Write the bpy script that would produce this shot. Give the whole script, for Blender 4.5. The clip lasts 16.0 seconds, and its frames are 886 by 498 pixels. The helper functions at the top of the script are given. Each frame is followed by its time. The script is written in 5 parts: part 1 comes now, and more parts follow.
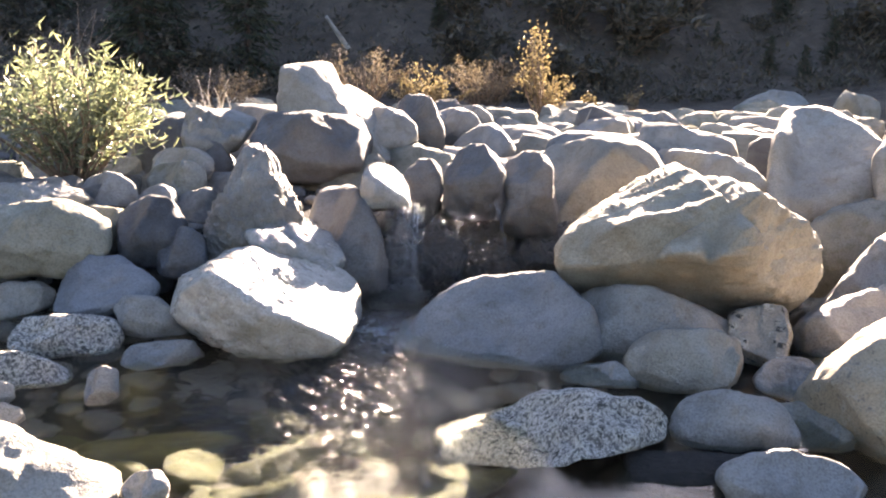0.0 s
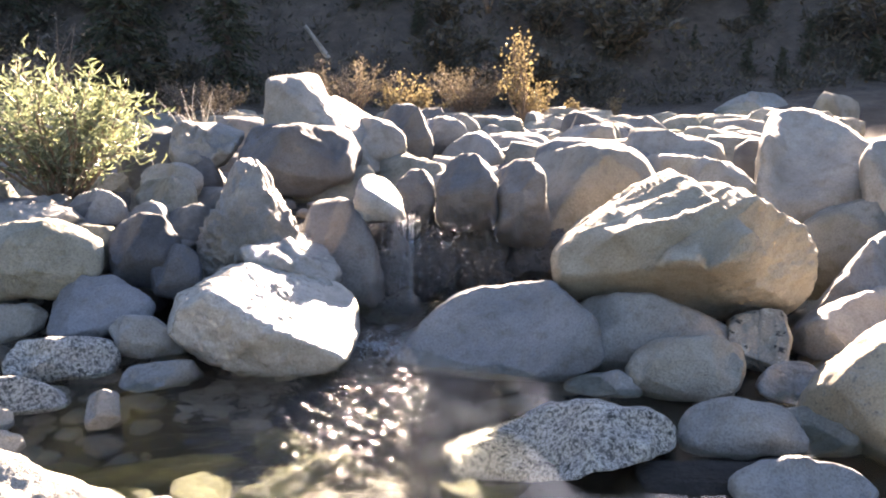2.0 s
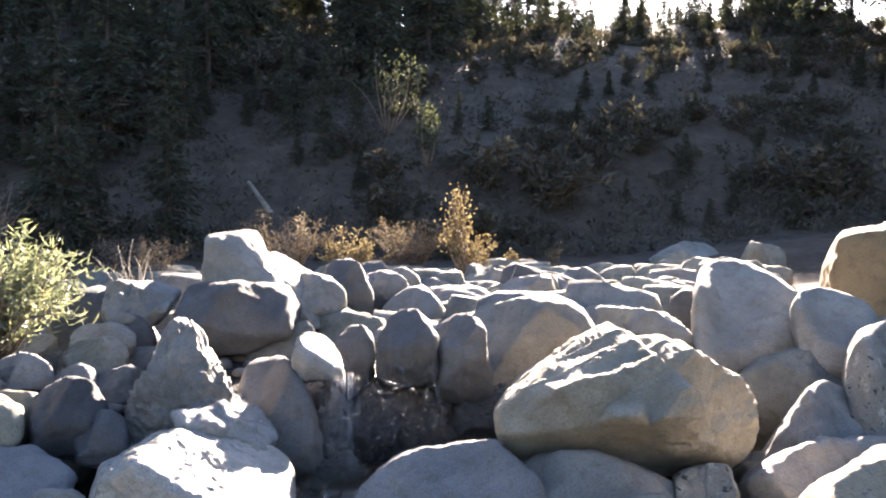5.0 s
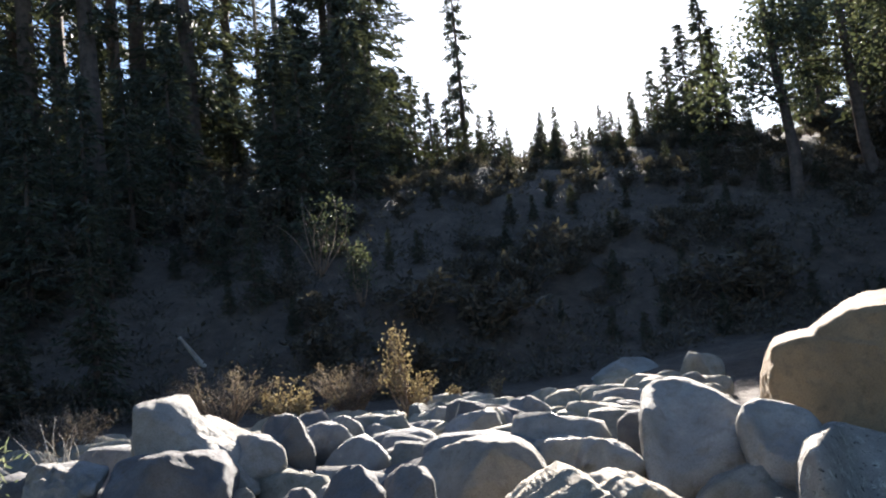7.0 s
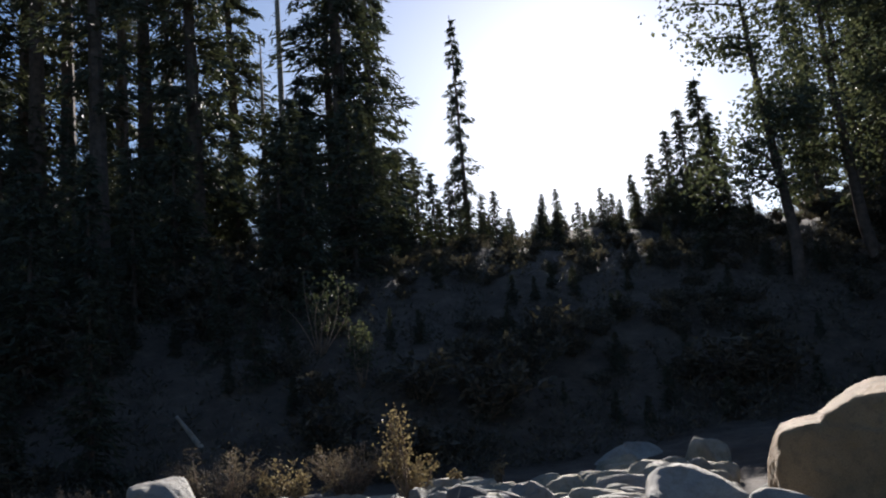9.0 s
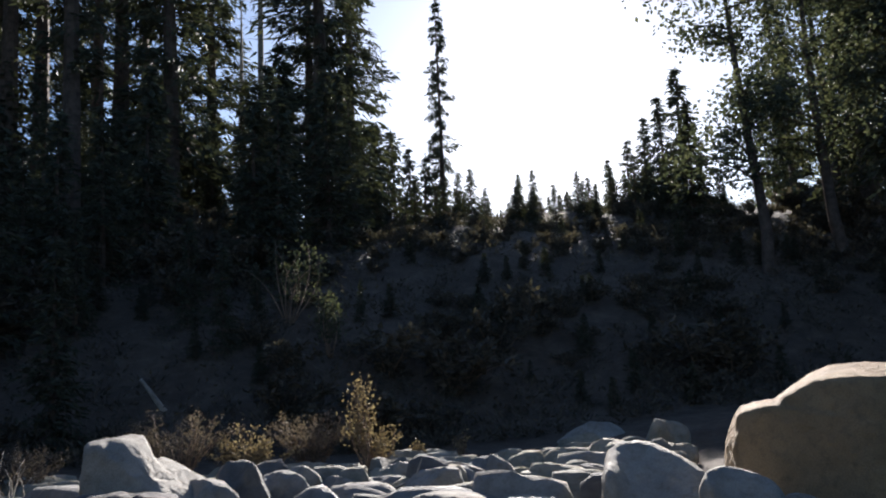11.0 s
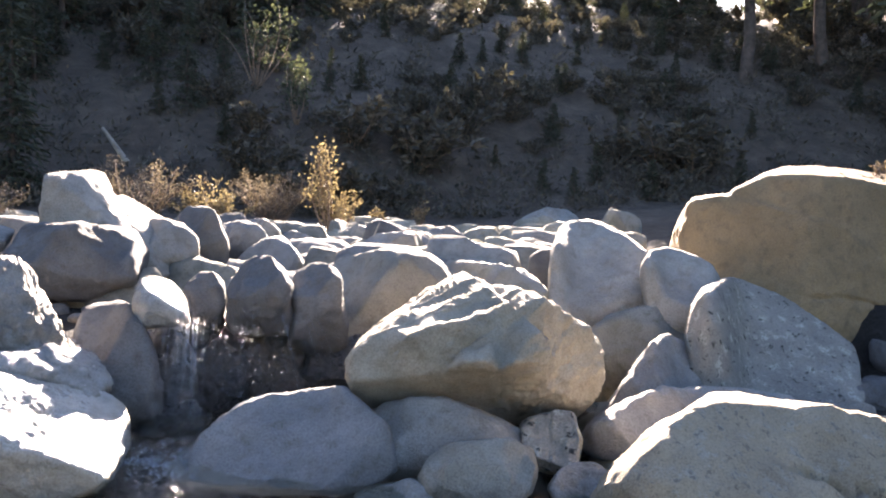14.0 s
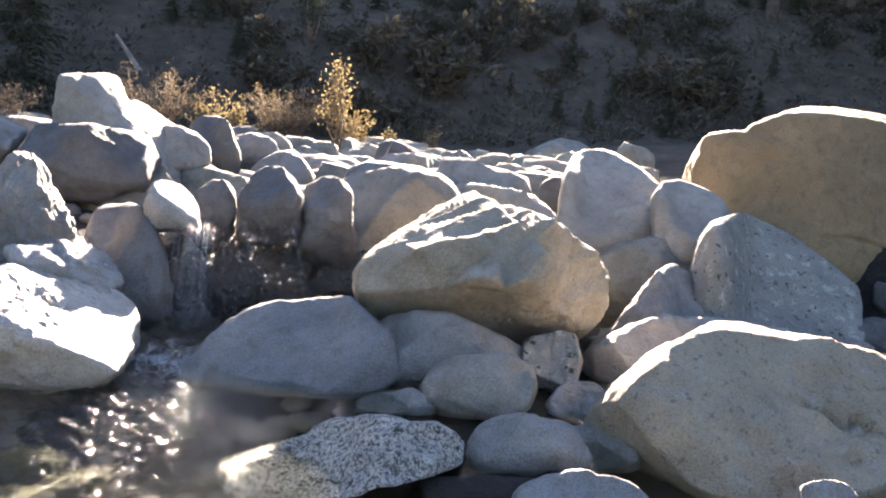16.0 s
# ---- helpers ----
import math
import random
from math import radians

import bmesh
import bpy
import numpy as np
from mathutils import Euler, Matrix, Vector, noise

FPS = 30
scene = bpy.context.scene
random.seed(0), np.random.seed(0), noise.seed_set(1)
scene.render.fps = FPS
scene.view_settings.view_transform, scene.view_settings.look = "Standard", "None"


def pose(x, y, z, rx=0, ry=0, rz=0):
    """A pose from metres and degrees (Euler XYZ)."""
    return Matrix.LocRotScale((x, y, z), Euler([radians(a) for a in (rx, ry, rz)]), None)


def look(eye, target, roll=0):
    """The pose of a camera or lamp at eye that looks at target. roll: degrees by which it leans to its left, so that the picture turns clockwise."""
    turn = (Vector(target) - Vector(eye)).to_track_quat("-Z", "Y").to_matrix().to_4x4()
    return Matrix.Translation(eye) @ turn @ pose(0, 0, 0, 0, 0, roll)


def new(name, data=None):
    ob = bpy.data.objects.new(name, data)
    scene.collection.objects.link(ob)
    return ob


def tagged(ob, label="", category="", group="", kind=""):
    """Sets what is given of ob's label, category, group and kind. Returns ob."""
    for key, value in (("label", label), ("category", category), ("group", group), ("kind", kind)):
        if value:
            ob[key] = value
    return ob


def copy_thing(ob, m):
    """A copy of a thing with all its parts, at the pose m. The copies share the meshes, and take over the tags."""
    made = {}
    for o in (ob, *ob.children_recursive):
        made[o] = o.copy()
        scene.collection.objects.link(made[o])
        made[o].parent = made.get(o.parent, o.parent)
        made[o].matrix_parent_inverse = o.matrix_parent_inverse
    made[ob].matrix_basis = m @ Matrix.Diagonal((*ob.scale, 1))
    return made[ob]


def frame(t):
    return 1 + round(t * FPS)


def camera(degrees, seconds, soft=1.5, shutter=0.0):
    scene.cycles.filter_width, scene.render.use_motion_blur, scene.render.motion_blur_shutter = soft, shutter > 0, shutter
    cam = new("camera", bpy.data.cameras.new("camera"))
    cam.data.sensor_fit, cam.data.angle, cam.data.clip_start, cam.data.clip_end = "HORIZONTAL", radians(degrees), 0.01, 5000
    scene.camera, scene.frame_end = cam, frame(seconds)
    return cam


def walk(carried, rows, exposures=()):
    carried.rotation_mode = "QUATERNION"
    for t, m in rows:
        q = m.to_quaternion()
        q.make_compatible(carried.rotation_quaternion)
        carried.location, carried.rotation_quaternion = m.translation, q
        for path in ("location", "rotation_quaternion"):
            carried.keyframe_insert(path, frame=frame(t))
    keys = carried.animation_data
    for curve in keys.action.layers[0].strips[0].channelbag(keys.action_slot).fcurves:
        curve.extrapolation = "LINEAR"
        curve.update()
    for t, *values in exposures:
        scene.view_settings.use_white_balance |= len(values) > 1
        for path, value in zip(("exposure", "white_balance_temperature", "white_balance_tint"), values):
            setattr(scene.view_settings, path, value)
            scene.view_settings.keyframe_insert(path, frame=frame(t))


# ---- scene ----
cam = camera(54.93, 16.0, soft=2.0)
walk(cam, [
    (0.0, pose(0.000, -0.000, 1.650, 75.50, -1.20, 0.00)),
    (0.5, pose(-0.034, 0.013, 1.655, 74.13, -0.08, -1.52)),
    (1.0, pose(-0.074, 0.030, 1.679, 73.75, 0.23, -1.49)),
    (1.5, pose(-0.096, 0.024, 1.688, 74.67, 0.42, -0.70)),
    (2.0, pose(-0.105, 0.032, 1.679, 75.89, -0.27, -1.66)),
    (2.5, pose(-0.114, 0.035, 1.680, 76.19, -0.32, -1.74)),
    (3.0, pose(-0.118, 0.038, 1.687, 77.70, -0.14, -1.85)),
    (3.5, pose(-0.127, 0.047, 1.710, 80.74, -0.82, -1.99)),
    (4.0, pose(-0.117, 0.055, 1.711, 82.79, -1.38, -3.02)),
    (6.5, pose(-0.024, 0.119, 1.801, 91.60, 4.11, -9.38)),
    (7.0, pose(-0.028, 0.140, 1.841, 94.26, 5.26, -9.67)),
    (7.5, pose(-0.021, 0.153, 1.855, 96.79, 5.70, -9.41)),
    (8.0, pose(-0.035, 0.141, 1.859, 99.39, 4.99, -9.15)),
    (10.5, pose(-0.034, 0.161, 1.804, 99.71, 3.88, -10.73)),
    (11.0, pose(0.004, 0.175, 1.772, 98.07, 2.41, -11.69)),
    (11.5, pose(0.020, 0.177, 1.737, 95.98, 0.87, -12.38)),
    (12.0, pose(0.034, 0.179, 1.711, 93.60, 0.47, -13.30)),
    (12.5, pose(0.028, 0.174, 1.674, 90.58, -0.52, -13.76)),
    (13.0, pose(0.034, 0.167, 1.631, 87.09, -1.04, -13.62)),
    (13.5, pose(0.032, 0.170, 1.608, 86.14, -1.75, -14.12)),
    (14.0, pose(0.037, 0.168, 1.585, 83.83, -2.60, -13.90)),
    (14.5, pose(0.035, 0.158, 1.558, 81.48, -3.55, -14.05)),
    (15.0, pose(0.034, 0.157, 1.541, 80.15, -4.03, -13.42)),
    (15.5, pose(0.034, 0.148, 1.530, 79.28, -4.70, -13.14)),
    (16.0, pose(0.025, 0.144, 1.513, 79.07, -5.42, -12.92)),
], exposures=[
    (0.0, 3.8, 8100, 24), (3.0, 3.8, 8100, 24), (4.0, 3.7, 7800, 23), (6.5, 2.85, 6900, 18), (7.0, 2.4, 6600, 14), (8.0, 1.3, 6400, 14),
    (10.5, 1.2, 6400, 15), (11.0, 1.5, 6400, 15), (12.0, 2.4, 6600, 15), (12.5, 2.85, 6900, 17), (13.0, 3.4, 7100, 20), (14.5, 3.65, 7600, 23), (16.0, 3.7, 7700, 23),
])

# ---- world and sun ----
SUN_AZ, SUN_EL = radians(20.0), radians(20.0)
world = bpy.data.worlds.new("sky")
scene.world = world
world.use_nodes = True
wn, wl = world.node_tree.nodes, world.node_tree.links
sky = wn.new("ShaderNodeTexSky")
sky.sky_type, sky.sun_disc = "NISHITA", False
sky.sun_elevation, sky.sun_rotation = SUN_EL, SUN_AZ
sky.air_density, sky.dust_density, sky.ozone_density = 1.0, 0.5, 4.0
wn["Background"].inputs["Strength"].default_value = 0.05
wl.new(sky.outputs["Color"], wn["Background"].inputs["Color"])
sun_way = Vector((math.sin(SUN_AZ) * math.cos(SUN_EL), math.cos(SUN_AZ) * math.cos(SUN_EL), math.sin(SUN_EL)))
sun_data = bpy.data.lights.new("sun", "SUN")
sun_data.energy, sun_data.angle, sun_data.color = 5.0, radians(0.55), (1.0, 0.95, 0.87)
sun = new("sun", sun_data)
sun.matrix_world = look(sun_way * 60, (0, 0, 0))


# ---- materials ----
def shader(name):
    m = bpy.data.materials.new(name)
    m.use_nodes = True
    n = m.node_tree.nodes
    return m, n, m.node_tree.links, n["Principled BSDF"]


def node(n, kind, **values):
    made = n.new(kind)
    for key, value in values.items():
        made.inputs[key].default_value = value
    return made


def ramp(n, l, source, stops):
    r = n.new("ShaderNodeValToRGB")
    e = r.color_ramp.elements
    while len(e) < len(stops):
        e.new(0.5)
    for one, (at, c) in zip(e, stops):
        one.position, one.color = at, (*c, 1) if len(c) == 3 else (c[0], c[0], c[0], 1)
    l.new(source, r.inputs["Fac"])
    return r.outputs["Color"]


def blend(n, l, fac, a, b, how="MIX"):
    x = n.new("ShaderNodeMix")
    x.data_type, x.blend_type = "RGBA", how
    for slot, value in (("Factor", fac), ("A", a), ("B", b)):
        k = {"Factor": 0, "A": 6, "B": 7}[slot]
        if isinstance(value, (int, float)):
            x.inputs[k].default_value = value
        elif isinstance(value, tuple):
            x.inputs[k].default_value = (*value, 1)
        else:
            l.new(value, x.inputs[k])
    return x.outputs[2]


def noise_of(n, l, coords, scale, detail=4.0, rough=0.55):
    t = node(n, "ShaderNodeTexNoise", Scale=scale, Detail=detail, Roughness=rough)
    l.new(coords, t.inputs["Vector"])
    return t.outputs["Fac"]


def rock_material(name, light, dark, stain, speck=0.35, lichen=0.0, roughness=0.85, wet=0.0, bump=0.75):
    """Weathered granite: mottled grain, dark mica specks, brown stains and pale lichen spots."""
    m, n, l, b = shader(name)
    c = n.new("ShaderNodeTexCoord").outputs["Object"]
    info = n.new("ShaderNodeObjectInfo")
    shift = node(n, "ShaderNodeVectorMath")
    shift.operation = "ADD"
    l.new(c, shift.inputs[0])
    l.new(info.outputs["Location"], shift.inputs[1])
    c = shift.outputs[0]
    broad = noise_of(n, l, c, 2.6, 5)
    mid = noise_of(n, l, c, 11, 6, 0.65)
    fine = noise_of(n, l, c, 95, 3, 0.7)
    grit = noise_of(n, l, c, 240, 2)
    col = blend(n, l, ramp(n, l, broad, [(0.32, (0,)), (0.68, (1,))]), dark, light)
    col = blend(n, l, ramp(n, l, mid, [(0.5, (0,)), (0.72, (0.75,))]), col, stain)
    tone = ramp(n, l, info.outputs["Random"], [(0.0, (0.75, 0.76, 0.78)), (0.5, (1.0, 0.98, 0.95)), (1.0, (1.18, 1.12, 1.02))])
    col = blend(n, l, 1.0, col, tone, "MULTIPLY")
    salt = ramp(n, l, fine, [(0.38, (0.35,)), (0.52, (1.0,)), (0.68, (1.35,))])
    col = blend(n, l, speck, col, blend(n, l, 1.0, col, salt, "MULTIPLY"))
    if lichen:
        v = node(n, "ShaderNodeTexNoise", Scale=11.0, Detail=9.0, Roughness=0.78)
        l.new(c, v.inputs["Vector"])
        patch = ramp(n, l, v.outputs["Fac"], [(0.53, (0,)), (0.58, (lichen,))])
        col = blend(n, l, patch, col, (0.58, 0.56, 0.48))
        w = node(n, "ShaderNodeTexNoise", Scale=22.0, Detail=6.0, Roughness=0.7)
        l.new(shift.outputs[0], w.inputs["Vector"])
        if speck > 0.6:
            mica = noise_of(n, l, c, 55, 3, 0.6)
            col = blend(n, l, ramp(n, l, mica, [(0.52, (0,)), (0.58, (0.8,))]), col, (0.075, 0.075, 0.075))
        spots = ramp(n, l, w.outputs["Fac"], [(0.57, (0,)), (0.63, (min(1, lichen * 1.6),))])
        col = blend(n, l, spots, col, (0.05, 0.05, 0.045))
    l.new(col, b.inputs["Base Color"])
    if wet:
        film = ramp(n, l, mid, [(0.3, (roughness * 0.35,)), (0.7, (roughness,))])
        l.new(film, b.inputs["Roughness"])
        b.inputs["Specular IOR Level"].default_value = 0.6
    else:
        b.inputs["Roughness"].default_value = roughness
        b.inputs["Specular IOR Level"].default_value = 0.3
    add = n.new("ShaderNodeMath")
    add.operation = "ADD"
    l.new(mid, add.inputs[0])
    half = n.new("ShaderNodeMath")
    half.operation = "MULTIPLY"
    half.inputs[1].default_value = 0.4
    l.new(fine, half.inputs[0])
    l.new(half.outputs[0], add.inputs[1])
    bm = node(n, "ShaderNodeBump", Strength=bump, Distance=0.045)
    l.new(add.outputs[0], bm.inputs["Height"])
    l.new(bm.outputs["Normal"], b.inputs["Normal"])
    return m


stone = rock_material("granite_grey", (0.36, 0.352, 0.335), (0.225, 0.225, 0.22), (0.2, 0.178, 0.148))
buff = rock_material("granite_buff", (0.4, 0.365, 0.305), (0.28, 0.257, 0.215), (0.24, 0.2, 0.15))
tan = rock_material("granite_tan", (0.45, 0.305, 0.165), (0.32, 0.22, 0.12), (0.2, 0.145, 0.09), speck=0.3)
# Darker granite; on lip and cleft boulders its colour also stands in for shade.
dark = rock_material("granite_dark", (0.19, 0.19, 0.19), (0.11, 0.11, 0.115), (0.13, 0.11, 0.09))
bluegrey = rock_material("slate_blue_grey", (0.29, 0.3, 0.312), (0.21, 0.218, 0.23), (0.2, 0.2, 0.2), roughness=0.6)
speckled = rock_material("granite_speckled", (0.48, 0.47, 0.45), (0.34, 0.335, 0.33), (0.24, 0.23, 0.215), speck=0.9, lichen=0.8)
lichen = rock_material("granite_lichen", (0.36, 0.34, 0.3), (0.24, 0.23, 0.21), (0.2, 0.18, 0.14), lichen=0.75)
lichenbuff = rock_material("granite_lichen_buff", (0.4, 0.34, 0.255), (0.26, 0.22, 0.165), (0.15, 0.12, 0.085), lichen=0.35)
mossy = rock_material("granite_damp", (0.33, 0.32, 0.28), (0.2, 0.2, 0.17), (0.15, 0.14, 0.09))
rough = rock_material("rock_rough", (0.4, 0.38, 0.35), (0.24, 0.23, 0.22), (0.2, 0.18, 0.15), bump=1.0, roughness=0.6)
wet_top = rock_material("granite_wet", (0.42, 0.405, 0.37), (0.31, 0.3, 0.275), (0.24, 0.22, 0.175), roughness=0.5, wet=1.0, bump=0.6)
wet = rock_material("granite_dripping", (0.36, 0.36, 0.35), (0.22, 0.22, 0.22), (0.2, 0.18, 0.15), roughness=0.3, wet=1.0, bump=0.8)
algae = rock_material("stone_with_algae", (0.07, 0.075, 0.032), (0.032, 0.035, 0.016), (0.018, 0.018, 0.01), roughness=0.6, bump=0.8)
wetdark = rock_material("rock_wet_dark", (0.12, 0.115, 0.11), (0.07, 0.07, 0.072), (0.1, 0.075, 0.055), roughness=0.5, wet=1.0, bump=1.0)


def ground_material():
    m, n, l, b = shader("earth")
    geo = n.new("ShaderNodeNewGeometry").outputs["Position"]
    sep = n.new("ShaderNodeSeparateXYZ")
    l.new(geo, sep.inputs[0])
    wob = noise_of(n, l, geo, 0.35, 4)
    far = n.new("ShaderNodeMath")
    far.operation = "MULTIPLY_ADD"
    far.inputs[1].default_value = 0.05
    l.new(sep.outputs["Y"], far.inputs[0])
    l.new(wob, far.inputs[2])
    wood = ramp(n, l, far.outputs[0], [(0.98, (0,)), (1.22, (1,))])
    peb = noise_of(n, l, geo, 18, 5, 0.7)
    # Gravel darkened to near black, standing in for shade in gaps between boulders.
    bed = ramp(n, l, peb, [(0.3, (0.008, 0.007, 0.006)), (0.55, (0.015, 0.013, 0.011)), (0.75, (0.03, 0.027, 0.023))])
    duff = ramp(n, l, noise_of(n, l, geo, 2.2, 7, 0.7), [(0.3, (0.045, 0.034, 0.025)), (0.55, (0.1, 0.076, 0.055)), (0.75, (0.17, 0.13, 0.092))])
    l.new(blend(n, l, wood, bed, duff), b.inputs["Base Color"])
    b.inputs["Roughness"].default_value = 0.95
    bm = node(n, "ShaderNodeBump", Strength=0.8, Distance=0.06)
    l.new(peb, bm.inputs["Height"])
    l.new(bm.outputs["Normal"], b.inputs["Normal"])
    return m


def plain(name, colour, roughness=0.8, vary=0.3, scale=20.0):
    m, n, l, b = shader(name)
    c = n.new("ShaderNodeTexCoord").outputs["Object"]
    f = noise_of(n, l, c, scale, 4)
    low, high = tuple(v * (1 - vary) for v in colour), tuple(min(1, v * (1 + vary)) for v in colour)
    l.new(blend(n, l, ramp(n, l, f, [(0.3, (0,)), (0.7, (1,))]), low, high), b.inputs["Base Color"])
    b.inputs["Roughness"].default_value = roughness
    return m


def leaf_material(name, stops, through_light=0.5, gloss=0.35):
    """Leaves that let light through; each leaf takes its own tint."""
    m, n, l, b = shader(name)
    g = n.new("ShaderNodeNewGeometry")
    col = ramp(n, l, g.outputs["Random Per Island"], stops)
    l.new(col, b.inputs["Base Color"])
    b.inputs["Roughness"].default_value = gloss
    t = n.new("ShaderNodeBsdfTranslucent")
    l.new(blend(n, l, 1.0, col, (1.7, 1.7, 1.2), "MULTIPLY"), t.inputs["Color"])
    mix = n.new("ShaderNodeMixShader")
    mix.inputs["Fac"].default_value = through_light
    l.new(b.outputs[0], mix.inputs[1])
    l.new(t.outputs[0], mix.inputs[2])
    l.new(mix.outputs[0], n["Material Output"].inputs["Surface"])
    return m


earth = ground_material()
bark = plain("bark", (0.09, 0.065, 0.05), 0.95, 0.5, 6.0)
grey_wood = plain("weathered_wood", (0.3, 0.27, 0.23), 0.9, 0.35, 9.0)
twig_wood = plain("twig_bark", (0.2, 0.14, 0.1), 0.8, 0.4, 25.0)
willow_leaf = leaf_material("willow_leaf", [(0.0, (0.08, 0.1, 0.07)), (0.5, (0.14, 0.16, 0.115)), (0.85, (0.22, 0.235, 0.17)), (1.0, (0.33, 0.32, 0.22))], 0.35)
gold_leaf = leaf_material("autumn_leaf", [(0.0, (0.11, 0.08, 0.055)), (0.5, (0.17, 0.132, 0.085)), (1.0, (0.27, 0.215, 0.135))], 0.2, 0.65)
brown_leaf = leaf_material("dry_leaf", [(0.0, (0.09, 0.07, 0.058)), (0.6, (0.16, 0.125, 0.1)), (1.0, (0.23, 0.185, 0.15))], 0.15, 0.7)
needle = leaf_material("conifer_needles", [(0.0, (0.025, 0.032, 0.02)), (0.6, (0.045, 0.052, 0.032)), (1.0, (0.07, 0.075, 0.042))], 0.15, 0.75)
light_leaf = leaf_material("alder_leaf", [(0.0, (0.035, 0.044, 0.026)), (0.6, (0.06, 0.07, 0.042)), (1.0, (0.11, 0.115, 0.07))], 0.22, 0.6)


def water_material():
    """Clear water: calm ripples, and a fine chop in the run below the fall."""
    m, n, l, b = shader("stream_water")
    geo = n.new("ShaderNodeNewGeometry").outputs["Position"]
    stretch = node(n, "ShaderNodeMapping", Scale=(0.8, 1.9, 1.0), Rotation=(0, 0, 0.12))
    l.new(geo, stretch.inputs["Vector"])
    a = noise_of(n, l, stretch.outputs[0], 26, 3, 0.6)
    r = noise_of(n, l, stretch.outputs[0], 110, 2, 0.5)
    place = node(n, "ShaderNodeMapping", Location=(0.4, -1.7, 0.0), Scale=(1.0, 0.45, 0.0))
    l.new(geo, place.inputs["Vector"])
    far = node(n, "ShaderNodeVectorMath")
    far.operation = "LENGTH"
    l.new(place.outputs[0], far.inputs[0])
    chop = ramp(n, l, far.outputs["Value"], [(0.15, (1.0,)), (0.38, (0.35,)), (0.7, (0.06,))])
    fine = n.new("ShaderNodeMath")
    fine.operation = "MULTIPLY_ADD"
    fine.inputs[1].default_value = 0.9
    l.new(r, fine.inputs[0])
    l.new(a, fine.inputs[2])
    s = n.new("ShaderNodeMath")
    s.operation = "MULTIPLY"
    l.new(fine.outputs[0], s.inputs[0])
    l.new(chop, s.inputs[1])
    bm = node(n, "ShaderNodeBump", Strength=1.0, Distance=0.0085)
    l.new(s.outputs[0], bm.inputs["Height"])
    b.inputs["Base Color"].default_value = (0.8, 0.86, 0.78, 1)
    b.inputs["Transmission Weight"].default_value = 1.0
    b.inputs["Roughness"].default_value = 0.09
    b.inputs["IOR"].default_value = 1.33
    l.new(bm.outputs["Normal"], b.inputs["Normal"])
    return m


water_mat = water_material()
spray_mat, _n, _l, _b = shader("falling_water")
_b.inputs["Base Color"].default_value = (0.85, 0.9, 0.95, 1)
_b.inputs["Transmission Weight"].default_value = 0.9
_b.inputs["Roughness"].default_value = 0.2
_b.inputs["IOR"].default_value = 1.33


# ---- helpers of this scene ----
def mesh_object(name, bm, material, smooth=True):
    me = bpy.data.meshes.new(name)
    bm.to_mesh(me)
    bm.free()
    me.materials.append(material)
    if smooth:
        me.polygons.foreach_set("use_smooth", [True] * len(me.polygons))
    return new(name, me)


def mesh_from(name, verts, faces, material, smooth=True):
    me = bpy.data.meshes.new(name)
    me.from_pydata(verts, [], faces)
    me.materials.append(material)
    if smooth:
        me.polygons.foreach_set("use_smooth", [True] * len(me.polygons))
    me.update()
    return new(name, me)


def under(ob, parent, label=""):
    ob.parent = parent
    return tagged(ob, label)


def way_of(az, el):
    a, e = radians(az), radians(el)
    return (math.sin(a) * math.cos(e), math.cos(a) * math.cos(e), math.sin(e))


BALLS = {}


def ball(sub):
    """Unit directions and faces of an icosphere."""
    if sub not in BALLS:
        bm = bmesh.new()
        bmesh.ops.create_icosphere(bm, subdivisions=sub, radius=1)
        bm.verts.ensure_lookup_table()
        BALLS[sub] = (np.array([v.co[:] for v in bm.verts]), [tuple(v.index for v in f.verts) for f in bm.faces])
        bm.free()
    return BALLS[sub]


def rock_radius(dirs, lobes, p):
    """Rounded block: the soft meeting of flat facets, each given by azimuth, elevation and distance."""
    best = None
    for facets in lobes:
        total = np.zeros(len(dirs))
        for az, el, d in facets:
            total += (np.maximum(dirs @ np.array(way_of(az, el)), 0) / d) ** p
        r = np.maximum(total, 1e-12) ** (-1.0 / p)
        best = r if best is None else np.maximum(best, r)
    return best


